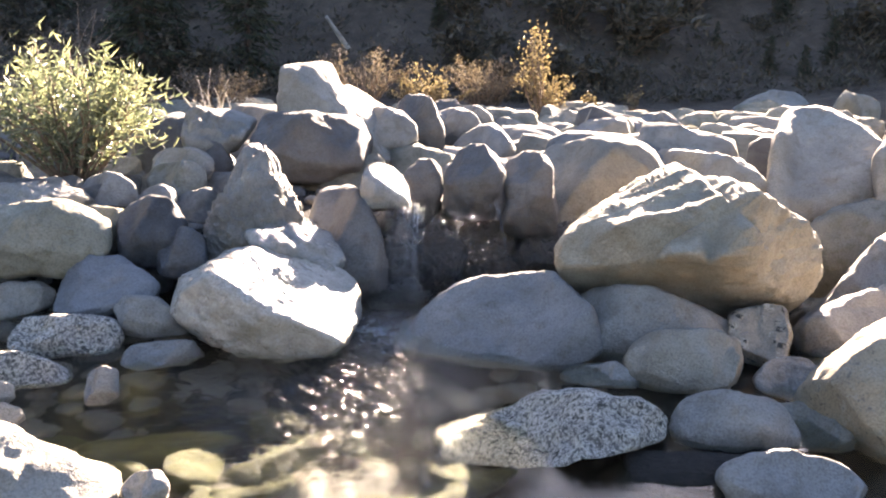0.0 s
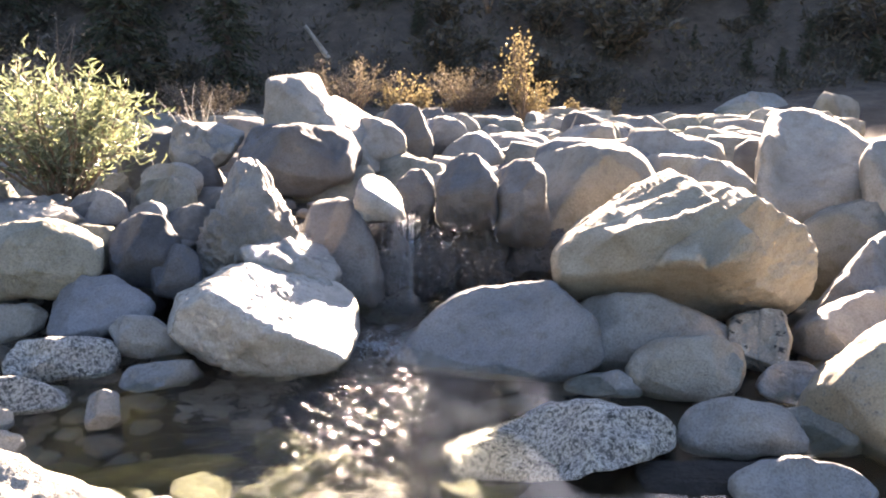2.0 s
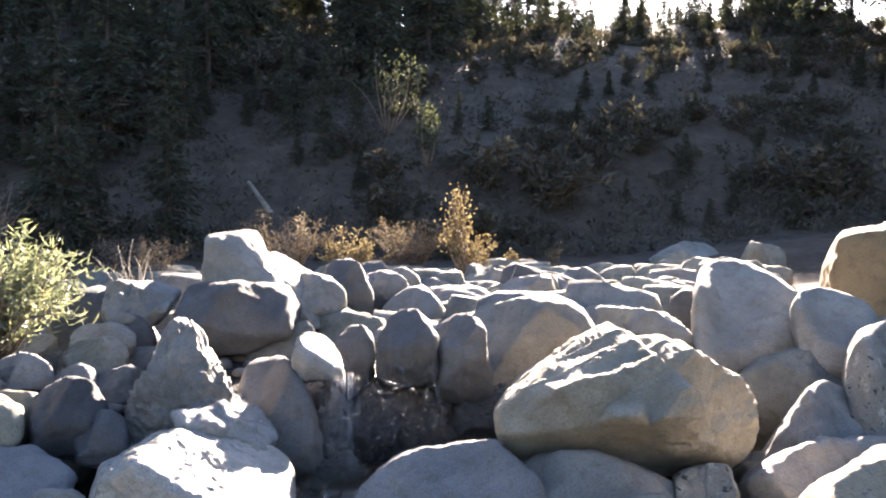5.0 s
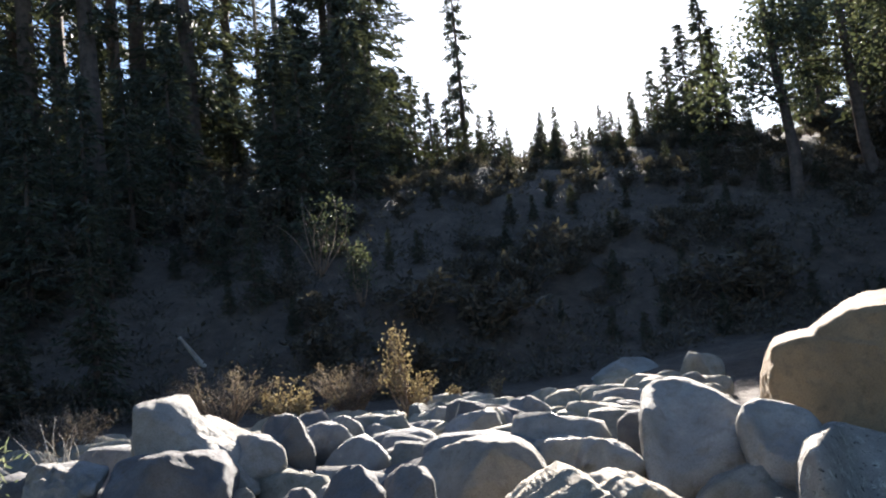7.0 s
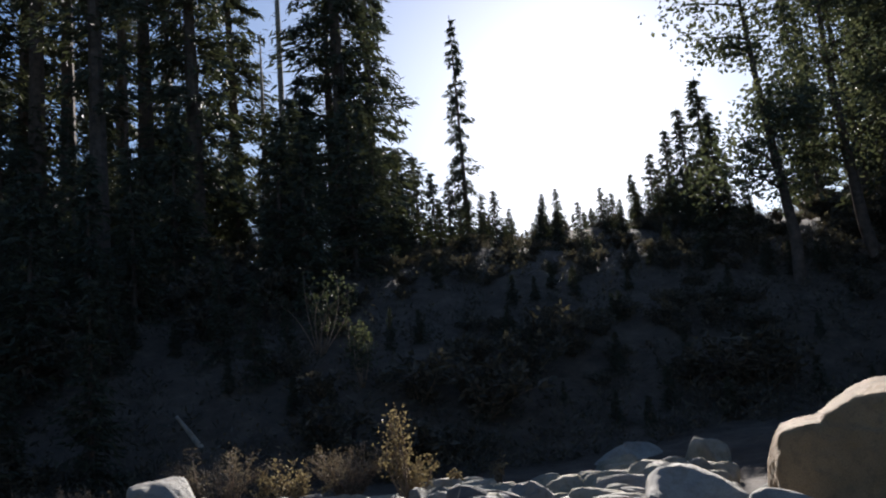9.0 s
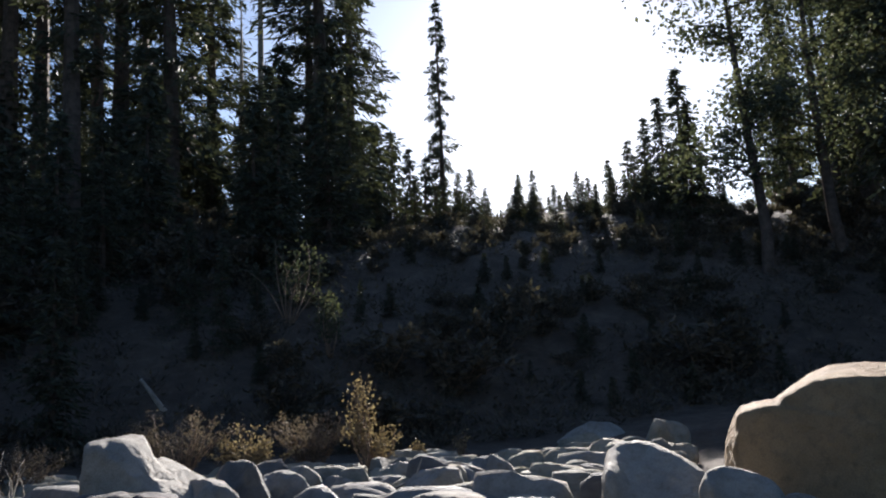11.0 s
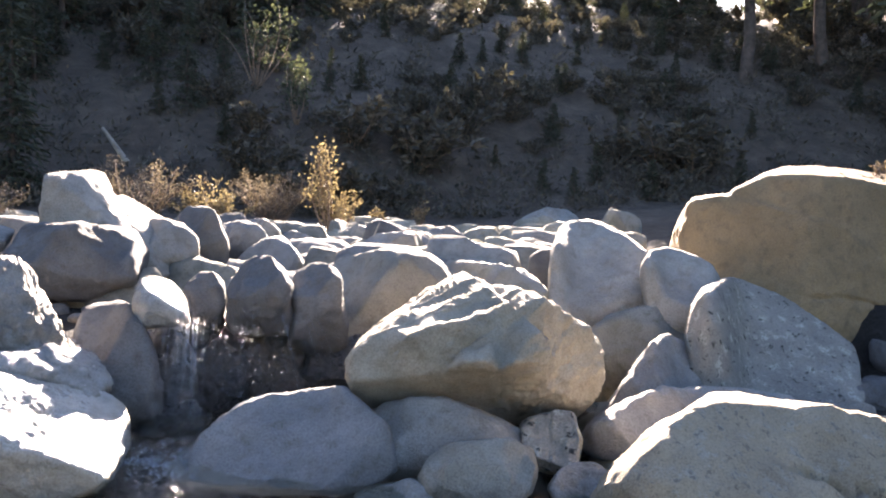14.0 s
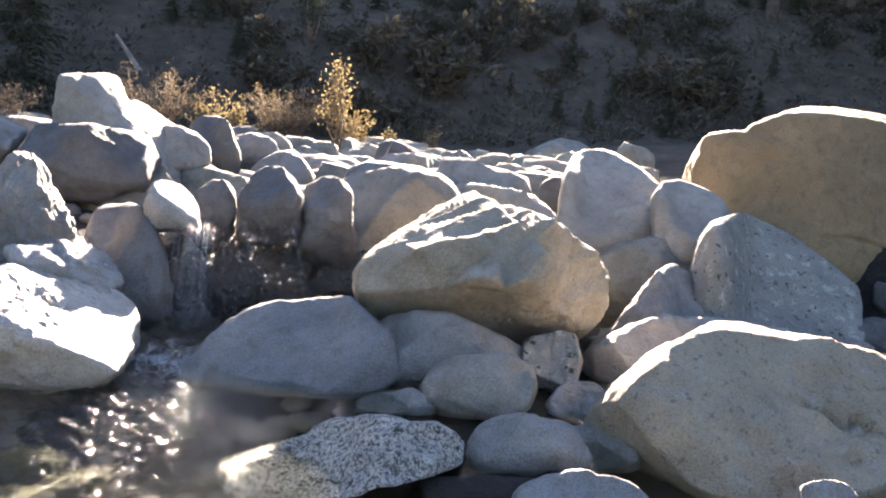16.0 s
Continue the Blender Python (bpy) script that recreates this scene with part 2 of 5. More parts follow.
def fall_away(pts, away, dip, rim, steep, seed):
    """Cut the downstream side of a rock so that it falls away from its crest line at a steep angle, leaving a ragged rim."""
    fore, side = pts[:, :2] @ away, pts[:, :2] @ np.array((away[1], -away[0]))
    sight = pts[:, 2] + fore * dip
    low, high = side.min(), side.max()
    count = 40
    slot = np.clip(((side - low) / (high - low + 1e-9) * count).astype(int), 0, count - 1)
    mid, crest_f, crest_z = [], [], []
    for k in range(count):
        inside = np.nonzero(slot == k)[0]
        if len(inside):
            top = inside[np.argmax(sight[inside])]
            mid.append(side[top])
            crest_f.append(fore[top])
            crest_z.append(pts[top, 2])
    order = np.argsort(mid)
    mid, crest_f, crest_z = (np.array(v)[order] for v in (mid, crest_f, crest_z))
    wide = max(2, len(mid) // 7)
    top = np.array([crest_z[max(0, k - wide):k + wide + 1].max() for k in range(len(mid))])
    soft = np.ones(11) / 11
    crest_f, top = (np.convolve(np.pad(v, 5, mode="edge"), soft, "valid") for v in (crest_f, top))
    f0, z0 = np.interp(side, mid, crest_f), np.interp(side, mid, top)
    size = high - low
    ragged = np.array([0.9 + 0.8 * noise.noise(Vector(q) * (5 / size) + Vector((seed, 0, 0))) + 0.6 * noise.noise(Vector(q) * (14 / size) + Vector((0, seed, 0))) for q in pts])
    over = (pts[:, 2] - z0) * math.cos(steep) + (f0 - fore - rim * np.maximum(ragged, 0.1)) * math.sin(steep)
    over = np.where(f0 > fore, np.maximum(over, 0), 0) * np.clip((side - low) / (0.22 * size), 0, 1) * np.clip((high - side) / (0.12 * size), 0, 1)
    cut = pts.copy()
    cut[:, 2] -= over * math.cos(steep)
    cut[:, :2] += np.outer(over * math.sin(steep), away)
    return cut


def rock(name, label, at, lobes, p=12, sub=4, mat=None, seed=1, rough=1.0, strata=0, chips=9, rim=0.03, steep=32, ledges=0, crack=(), grit=0.0):
    dirs, faces = ball(sub)
    r = rock_radius(dirs, lobes, p)
    pts = dirs * r[:, None]
    size = float(np.median(r))
    chip = random.Random(seed * 13)
    for k in range(chips):
        n = Vector((chip.gauss(0, 1), -abs(chip.gauss(0.4, 0.7)), chip.gauss(0.1, 0.8))).normalized()
        reach = pts @ np.array(n)
        limit = reach.max() * chip.uniform(0.86, 0.97)
        over = np.maximum(reach / limit, 1.0)
        pts = pts / (over ** 0.9)[:, None]
    if rim:
        turn = 0.5 * (math.atan2(at[0], at[1]) + SUN_AZ)
        away = np.array((math.sin(turn), math.cos(turn)))
        pts = fall_away(pts, away, max(0.05, (1.65 - at[2] - size) / math.hypot(at[0], at[1])), rim, radians(steep), seed)
    if ledges:
        wob = np.array([0.05 * noise.noise(Vector((q[0] * 3, q[2] * 3, seed))) + 0.03 * q[0] for q in pts])
        t = (pts[:, 1] + wob) / ledges
        f = t - np.floor(t)
        flat = ledges * (np.floor(t) + np.clip((f - 0.86) / 0.14, 0, 1)) - wob
        share = 0.75 * np.clip((0.1 - pts[:, 0]) / 0.25, 0, 1) * np.clip((dirs[:, 2] - 0.1) / 0.25, 0, 1)
        pts[:, 1] += share * (flat - pts[:, 1])
    off = Vector((seed * 7.31, seed * 3.77, seed * 5.13))
    push = np.empty(len(pts))
    for i, q in enumerate(pts):
        v = Vector(q)
        a = noise.noise(v * (1.6 / size) + off)
        b = noise.fractal(v * 7.0 + off, 0.9, 2.1, 4)
        c = noise.fractal(v * 26.0 + off, 0.8, 2.0, 3)
        push[i] = 0.065 * size * a + (0.018 * b + (0.005 + 0.006 * (rough > 3)) * c) * rough * min(1.0, size / 0.25)
        if grit:
            push[i] += grit * noise.fractal(v * 42.0 + off, 0.7, 2.0, 2)
        if strata:
            u, w = q[0] * 0.8 + q[2] * 0.55, q[2] * 0.8 - q[0] * 0.55
            rib = noise.fractal(Vector((u * 1.6, w * 11, q[1] * 11)) + off, 1.0, 2.0, 3)
            push[i] += 0.028 * rib * max(0.0, min(1.0, dirs[i][2] * 2.0 + 0.5))
    for slope, height, start, depth in crack:
        line = np.array([q[2] + slope * q[0] - height + 0.05 * noise.noise(Vector((q[0] * 4, q[1] * 4, seed))) + 0.02 * noise.noise(Vector((q[0] * 15, q[1] * 15, seed))) for q in pts])
        push -= depth * np.exp(-(line / 0.016) ** 2) * np.clip((pts[:, 0] - start) / 0.1, 0, 1) + 0.4 * depth * (line > 0) * np.exp(-line / 0.06) * np.clip((pts[:, 0] - start) / 0.1, 0, 1)
    pts = pts + dirs * push[:, None]
    ob = mesh_from(name, pts.tolist(), faces, mat)
    ob.location = at
    return tagged(ob, label, "boulder" if name == "boulder" else "stone", "boulders of the stream bed")


# ---- ground ----
def smooth(a, b, v):
    t = max(0.0, min(1.0, (v - a) / (b - a)))
    return t * t * (3 - 2 * t)


def ground_z(x, y):
    """Height of the land: pool, step of the fall, boulder bed, wooded slope and banks."""
    fall = 5.35 - 0.175 * max(0, -0.2 - x) + 1.1 * smooth(-1.0, -0.4, x) * (1 - smooth(4.2, 5.2, x))
    z = -0.34 + 0.72 * smooth(fall - 0.3, fall + 0.7, y) - 0.1 * smooth(6.4, 7.4, y) + 0.14 * smooth(11.6, 13, y)
    wob = 0.5 * noise.noise(Vector((x * 0.9, y * 0.9, 4.0))) + 0.15 * noise.noise(Vector((x * 3, y * 3, 6.0)))
    pool = smooth(0.6, 1.7, y + 0.8 * wob)
    z = z * pool + 0.12 * (1 - pool)
    bank = smooth(1.4, 3.2, -x) * smooth(2.5, 4.5, y) * 0.3 + smooth(1.9, 3.0, x) * 0.25
    z += bank * (1 - smooth(5, 6.5, y))
    z += 0.1 * smooth(3, 8, abs(x)) * abs(x) * 0.5
    z += 0.355 * smooth(0.62, 0.8, x + 0.3 * wob) * (1 - smooth(1.5, 1.7, x)) * (1 - smooth(3.1, 3.3, y)) * smooth(2.7, 2.9, y) * pool
    hill = max(0.0, y - 14.5 + 1.5 * noise.noise(Vector((x * 0.12, y * 0.1, 0.5))))
    rise = min(hill, 9) * 0.44 + min(max(hill - 9, 0), 13 + 4 * noise.noise(Vector((x * 0.05, 0, 7.0)))) * 0.27
    z += rise * smooth(0, 5, hill)
    if hill > 1:
        z += (0.5 * noise.noise(Vector((x * 0.25, y * 0.25, 3.1))) + 0.2 * noise.noise(Vector((x, y, 1.7)))) * min(1, hill / 5)
    return z + 0.05 * noise.noise(Vector((x * 1.8, y * 1.8, 0.0))) + 0.025 * noise.noise(Vector((x * 6, y * 6, 2.0)))


def steps(near_lo, near_hi, step, low, high):
    line = list(np.arange(near_lo, near_hi, step))
    s, v = step, near_lo
    while v > low:
        s *= 1.25
        v -= s
        line.insert(0, v)
    s, v = step, line[-1]
    while v < high:
        s *= 1.16
        v += s
        line.append(v)
    return line


xs, ys = steps(-5, 7.5, 0.09, -600, 600), steps(0.5, 12, 0.09, -600, 900)
verts = [(x, y, ground_z(x, y)) for y in ys for x in xs]
nx = len(xs)
faces = [(j * nx + i, j * nx + i + 1, (j + 1) * nx + i + 1, (j + 1) * nx + i) for j in range(len(ys) - 1) for i in range(nx - 1)]
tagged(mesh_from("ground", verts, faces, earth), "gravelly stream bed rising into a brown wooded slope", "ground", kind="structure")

# ---- water ----
def wave(x, y):
    """Ripples of the pool, steep below the fall and calmer away from it."""
    d = math.hypot(x + 0.45, (y - 4.3) * 0.6)
    power = 0.05 + 0.85 * (1 - smooth(0.3, 1.2, d)) * (1 - smooth(-0.32, -0.02, x))
    a = 0.8 * noise.noise(Vector((x * 12, y * 15, 0.3))) + 0.5 * noise.noise(Vector((x * 27 + 3, y * 36, 1.1))) + 0.25 * noise.noise(Vector((x * 52, y * 70, 4.1)))
    rush = (1 - smooth(0.12, 0.45, abs(x + 0.42 - 0.1 * (y - 3.8)))) * smooth(2.6, 3.3, y)
    return (power * 0.025 + rush * 0.012) * a + 0.004 * noise.noise(Vector((x * 2.5, y * 3, 5)))


wx, wy = steps(-2.3, 1.6, 0.016, -3.4, 3.2), steps(2.3, 4.7, 0.012, 0.6, 5.3)
verts = [(x, y, wave(x, y)) for y in wy for x in wx]
nx = len(wx)
faces = [(j * nx + i, j * nx + i + 1, (j + 1) * nx + i + 1, (j + 1) * nx + i) for j in range(len(wy) - 1) for i in range(nx - 1)]
pool_ob = mesh_from("water", verts, faces, water_mat)
pool_ob.visible_shadow = False
tagged(pool_ob, "clear rippled pool glittering in the sun", "water", kind="structure")
bm = bmesh.new()
bmesh.ops.create_grid(bm, x_segments=20, y_segments=20, size=1)
for v in bm.verts:
    v.co = Vector((v.co.x * 0.3 - 0.05, v.co.y * 0.5 + 6.75, 0.4 + 0.01 * noise.noise(v.co * 8)))
upper = mesh_object("water", bm, water_mat)
upper.visible_shadow = False
tagged(upper, "small upper pool spilling over the lip", "water", kind="structure")

# ---- boulders ----
rock("boulder", "pale rounded granite boulder with wet glaring top", (-0.93, 4.45, 0.15), [
    [(-82, 56, 0.41), (-105, 60, 0.385), (-65, 68, 0.35), (18, 74, 0.32), (55, 59, 0.38), (79, 17, 0.50), (88, -11, 0.52), (102, -40, 0.47), (129, -62, 0.38), (-165, -65, 0.33), (-132, -49, 0.35), (-123, -37, 0.40), (-111, -8, 0.52), (154, 29, 0.52), (166, -22, 0.51), (-12, -5, 0.43), (103, 64, 0.20), (-162, 6, 0.39), (-169, -30, 0.37)],
], p=14, sub=6, mat=wet_top, seed=1, chips=3, rough=1.3, rim=0, grit=0.008)
rock("boulder", "grey wedge-shaped boulder with wet stained face standing in the pool", (0.36, 4.45, 0.03), [
    [(-82, 26, 0.50), (-75, 40, 0.40), (-73, 42, 0.39), (-59, 59, 0.36), (-37, 69, 0.33), (-18, 73, 0.32), (78, 51, 0.43), (97, 12, 0.52), (120, -40, 0.43), (168, -66, 0.29), (-152, -64, 0.32), (-113, -41, 0.52), (178, 31, 0.34), (-162, -20, 0.34), (5, -6, 0.39), (-162, 12, 0.48), (163, 9, 0.43), (97, 85, 0.32), (-95, 51, 0.37)],
], p=45, sub=6, mat=stone, seed=2, chips=0, rim=0.06, steep=28)
rock("boulder", "huge angular buff granite boulder with ribbed sunlit shoulder", (1.74, 4.86, 0.34), [
    [(-74, 28, 0.93), (-66, 50, 0.73), (-60, 60, 0.68), (84, 69, 0.41), (96, 50, 0.23), (108, 11, 0.14), (136, -53, 0.35), (-178, -70, 0.46), (-149, -70, 0.53), (-97, -41, 0.87), (-85, -13, 1.00), (-153, 25, 0.66), (-157, -26, 0.65), (20, -6, 0.67), (-107, 70, 0.59), (-171, -51, 0.25), (-165, 6, 0.67)],
    [(-69, 25, 0.40), (-62, 47, 0.46), (15, 81, 0.49), (88, 66, 0.43), (99, 51, 0.43), (110, 19, 0.47), (122, -26, 0.45), (131, -46, 0.39), (136, -52, 0.39), (-159, -71, 0.44), (-89, -36, 0.53), (-77, -5, 0.47), (-172, 25, 0.66), (177, -24, 0.65), (20, -24, 0.67), (159, 6, 0.39), (-171, -51, 0.25), (-103, 63, 0.52)],
], p=45, sub=7, mat=buff, seed=3, strata=1, rim=0, ledges=0.26, chips=6)
rock("boulder", "low speckled black and white granite boulder lying in shallow water", (0.51, 3.32, 0.00), [
    [(-55, 47, 0.21), (-55, 47, 0.21), (-42, 56, 0.18), (6, 67, 0.18), (24, 66, 0.20), (70, 53, 0.34), (108, -4, 0.45), (147, -53, 0.18), (165, -60, 0.13), (168, -60, 0.13), (-154, -59, 0.26), (-154, 36, 0.33), (-166, -14, 0.32), (9, -39, 0.23), (-169, 59, 0.23)],
], p=16, sub=6, mat=speckled, seed=4, rim=0.07)
rock("boulder", "smooth grey boulder standing in shallow water", (1.26, 3.36, 0.01), [
    [(-51, 41, 0.19), (-25, 60, 0.16), (30, 67, 0.16), (91, 42, 0.24), (109, 13, 0.30), (159, -56, 0.14), (-165, -63, 0.14), (-77, -9, 0.24), (-157, 36, 0.15), (-179, -15, 0.15), (21, -16, 0.20)],
], p=18, sub=5, mat=stone, seed=5)
rock("stone", "dark damp stone wedged between two boulders", (1.62, 3.42, -0.06), [
    [(-60, 40, 0.16), (0, 80, 0.13), (80, 45, 0.17), (100, 0, 0.2), (-90, 0, 0.18), (180, 30, 0.14), (180, -30, 0.14), (0, 0, 0.2), (0, -88, 0.14)],
], p=12, sub=4, mat=mossy, seed=72, rim=0.01)
rock("boulder", "buff rounded block of granite under the huge boulder", (1.21, 3.92, 0.06), [
    [(-67, 23, 0.26), (-46, 54, 0.21), (-2, 70, 0.18), (57, 67, 0.22), (106, 12, 0.28), (119, -19, 0.26), (157, -60, 0.17), (-153, -66, 0.20), (-82, -12, 0.28), (-152, 32, 0.18), (-144, -18, 0.18), (17, -18, 0.23)],
], p=21, sub=5, mat=buff, seed=6)
rock("stone", "low grey stone beside the pool", (0.82, 3.97, -0.05), [
    [(-57, 45, 0.13), (-22, 65, 0.095), (63, 59, 0.13), (103, 4, 0.19), (162, -63, 0.089), (-169, -66, 0.098), (-89, -18, 0.19), (-176, 34, 0.097), (-164, -18, 0.095), (12, -22, 0.13)],
], p=14, sub=5, mat=stone, seed=7)
rock("stone", "small pale lichened stone wedged beneath the huge boulder", (1.72, 4.28, 0.08), [
    [(-45, 54, 0.18), (-4, 72, 0.18), (109, 15, 0.16), (114, -1, 0.15), (177, -67, 0.18), (-74, -11, 0.15), (-159, 30, 0.17), (-140, -21, 0.17), (22, -28, 0.23)],
], p=15, sub=5, mat=lichen, seed=8)
rock("boulder", "pale slab-sided granite boulder above the fall", (1.23, 6.60, 0.41), [
    [(-83, 6, 0.50), (-78, 33, 0.52), (-51, 76, 0.44), (37, 83, 0.45), (96, 48, 0.54), (100, 28, 0.55), (109, -18, 0.51), (142, -69, 0.41), (-116, -65, 0.53), (-170, 22, 0.70), (-176, -30, 0.68), (11, -13, 0.57), (174, 6, 0.30)],
], p=24, sub=5, mat=buff, seed=9)
rock("boulder", "ribbed grey boulder with sunlit ridges", (2.20, 7.10, 0.44), [
    [(-70, 38, 0.46), (15, 83, 0.27), (77, 76, 0.26), (98, 55, 0.35), (112, -3, 0.54), (142, -70, 0.28), (-156, -79, 0.26), (-80, -20, 0.46), (-160, 21, 0.27), (-169, -31, 0.27), (17, -2, 0.36)],
], p=21, sub=5, mat=stone, seed=10, strata=1, rim=0.05, ledges=0.22)
rock("boulder", "shaded grey boulder propping up the huge one", (1.17, 4.50, -0.05), [
    [(-50, 59, 0.41), (18, 73, 0.31), (73, 62, 0.34), (111, 0, 0.55), (161, -62, 0.29), (-157, -66, 0.33), (-85, -8, 0.50), (-161, 31, 0.32), (-166, -20, 0.31), (15, -15, 0.41)],
], p=14, sub=5, mat=stone, seed=11)
rock("boulder", "jagged grey rock spike with rough crumbling edge", (-1.13, 5.35, 0.24), [
    [(-100, 24, 0.41), (-99, 29, 0.43), (-81, 70, 0.65), (72, 38, 0.43), (75, 23, 0.31), (77, 17, 0.28), (83, -9, 0.24), (145, -72, 0.17), (-134, -59, 0.29), (166, 26, 0.58), (162, -26, 0.57), (-12, -3, 0.48), (107, 33, 0.40), (-156, 9, 0.32)],
    [(-97, 32, 0.37), (-85, 56, 0.28), (-39, 77, 0.24), (60, 57, 0.28), (80, 10, 0.45), (126, -68, 0.24), (176, -73, 0.21), (-134, -59, 0.29), (164, 26, 0.58), (-177, -25, 0.57), (-12, -15, 0.48), (107, 33, 0.39), (-156, 9, 0.32)],
], p=27, sub=6, mat=rough, seed=12, rough=3.2, rim=0.07)
rock("boulder", "rough wet rock ledge beside the fall", (-0.87, 5.00, 0.33), [
    [(-46, 74, 0.16), (-30, 76, 0.15), (49, 66, 0.16), (70, 43, 0.21), (85, -7, 0.28), (151, -73, 0.16), (-141, -66, 0.15), (-105, -7, 0.25), (157, 25, 0.24), (173, -26, 0.23), (-10, -5, 0.19), (106, 59, 0.12)],
], p=14, sub=5, mat=wet, seed=13, rough=2.6, rim=0)
rock("boulder", "rounded grey boulder with sunlit crest", (-1.09, 6.90, 0.68), [
    [(-99, 28, 0.42), (-52, 83, 0.31), (39, 82, 0.30), (106, 54, 0.36), (98, 9, 0.47), (90, -29, 0.47), (116, -72, 0.31), (-160, -78, 0.29), (-104, -7, 0.45), (159, 19, 0.29), (176, -32, 0.28), (-9, -13, 0.38)],
], p=18, sub=5, mat=dark, seed=14, rim=0.06)
rock("boulder", "blocky pale boulder standing above the others", (-0.92, 7.65, 0.68), [
    [(-100, 4, 0.54), (-74, 84, 0.67), (105, 66, 0.5), (106, 40, 0.28), (135, 45, 0.32), (82, 24, 0.22), (88, -23, 0.20), (173, -81, 0.27), (-101, -3, 0.52), (163, 18, 0.58), (155, -32, 0.57), (-7, -4, 0.48), (-174, 6, 0.27)],
    [(-90, 61, 0.38), (108, 56, 0.32), (106, 36, 0.36), (135, 45, 0.32), (86, 5, 0.46), (104, -63, 0.38), (-160, -79, 0.31), (-100, 1, 0.40), (170, 19, 0.58), (-174, -32, 0.57), (-7, -1, 0.48), (-174, 6, 0.27)],
], p=45, sub=6, mat=stone, seed=15, chips=2, rim=0)
rock("boulder", "smooth grey rounded boulder in shade", (-0.47, 7.70, 0.67), [
    [(-82, 67, 0.31), (55, 80, 0.28), (83, 42, 0.27), (88, 3, 0.26), (118, -73, 0.27), (-98, -22, 0.25), (-95, 0, 0.24), (176, 19, 0.24), (171, -33, 0.23), (-3, -20, 0.31)],
], p=15, sub=5, mat=stone, seed=16)
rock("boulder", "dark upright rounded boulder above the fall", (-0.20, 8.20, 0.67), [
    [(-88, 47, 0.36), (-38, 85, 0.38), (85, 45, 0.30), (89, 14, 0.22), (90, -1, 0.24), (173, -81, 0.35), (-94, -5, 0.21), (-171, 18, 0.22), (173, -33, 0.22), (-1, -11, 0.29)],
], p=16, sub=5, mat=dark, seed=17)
rock("boulder", "grey rounded boulder among its neighbours", (0.19, 8.70, 0.65), [
    [(-77, 67, 0.25), (59, 80, 0.22), (87, 43, 0.21), (92, 9, 0.23), (138, -79, 0.20), (-91, -5, 0.21), (-166, 17, 0.21), (-159, -32, 0.21), (1, -1, 0.28)],
], p=15, sub=5, mat=stone, seed=18)
rock("stone", "grey rounded boulder among its neighbours", (0.40, 9.20, 0.70), [
    [(-69, 75, 0.17), (86, 54, 0.13), (92, 13, 0.16), (135, -80, 0.15), (-90, -15, 0.14), (-180, 17, 0.16), (165, -33, 0.16), (2, -6, 0.21)],
], p=14, sub=5, mat=stone, seed=19)
rock("stone", "grey cobble in the boulder bed", (0.72, 9.20, 0.58), [
    [(-80, 49, 0.18), (16, 84, 0.16), (85, 59, 0.15), (95, 3, 0.19), (152, -81, 0.13), (-87, -5, 0.18), (-176, 18, 0.14), (163, -32, 0.14), (4, -2, 0.19)],
], p=14, sub=5, mat=stone, seed=20)
rock("boulder", "grey cobble in the boulder bed", (0.98, 8.80, 0.54), [
    [(-75, 57, 0.16), (-10, 83, 0.12), (87, 58, 0.16), (98, -3, 0.25), (162, -81, 0.10), (-87, -14, 0.24), (-170, 18, 0.11), (168, -32, 0.11), (6, -11, 0.14)],
], p=14, sub=5, mat=stone, seed=21)
rock("stone", "small wet boulder glaring at the lip of the fall", (-0.38, 5.70, 0.59), [
    [(-91, 22, 0.17), (-83, 52, 0.19), (52, 75, 0.18), (79, 43, 0.16), (85, 13, 0.16), (159, -78, 0.15), (-97, -10, 0.17), (177, 22, 0.26), (-178, -30, 0.26), (-4, -7, 0.22), (106, 59, 0.11)],
], p=10, sub=5, mat=wet, seed=22, rim=0)
rock("boulder", "dark wet boulder beside the fall", (-0.62, 5.50, 0.09), [
    [(-96, 13, 0.31), (-89, 39, 0.46), (4, 80, 0.60), (74, 43, 0.43), (80, 24, 0.32), (85, 6, 0.28), (89, -6, 0.32), (177, -69, 0.49), (-99, -0, 0.27), (-179, 27, 0.27), (178, -25, 0.26), (-6, -18, 0.35)],
], p=12, sub=5, mat=dark, seed=23)
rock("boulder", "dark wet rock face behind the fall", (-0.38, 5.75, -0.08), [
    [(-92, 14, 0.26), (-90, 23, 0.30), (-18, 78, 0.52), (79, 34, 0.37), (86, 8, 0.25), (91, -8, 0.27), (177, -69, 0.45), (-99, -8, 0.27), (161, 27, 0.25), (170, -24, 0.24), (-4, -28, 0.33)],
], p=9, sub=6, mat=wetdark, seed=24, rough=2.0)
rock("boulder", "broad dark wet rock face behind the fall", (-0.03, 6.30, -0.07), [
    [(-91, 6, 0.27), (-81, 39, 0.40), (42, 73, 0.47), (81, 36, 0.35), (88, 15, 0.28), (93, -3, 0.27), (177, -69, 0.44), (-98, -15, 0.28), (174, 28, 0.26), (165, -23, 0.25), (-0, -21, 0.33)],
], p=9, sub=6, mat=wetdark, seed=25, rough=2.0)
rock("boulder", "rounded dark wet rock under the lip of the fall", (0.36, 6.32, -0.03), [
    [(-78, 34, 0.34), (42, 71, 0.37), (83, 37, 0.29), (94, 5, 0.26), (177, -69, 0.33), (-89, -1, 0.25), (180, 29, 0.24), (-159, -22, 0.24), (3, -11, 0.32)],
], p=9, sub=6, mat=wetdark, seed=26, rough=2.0)
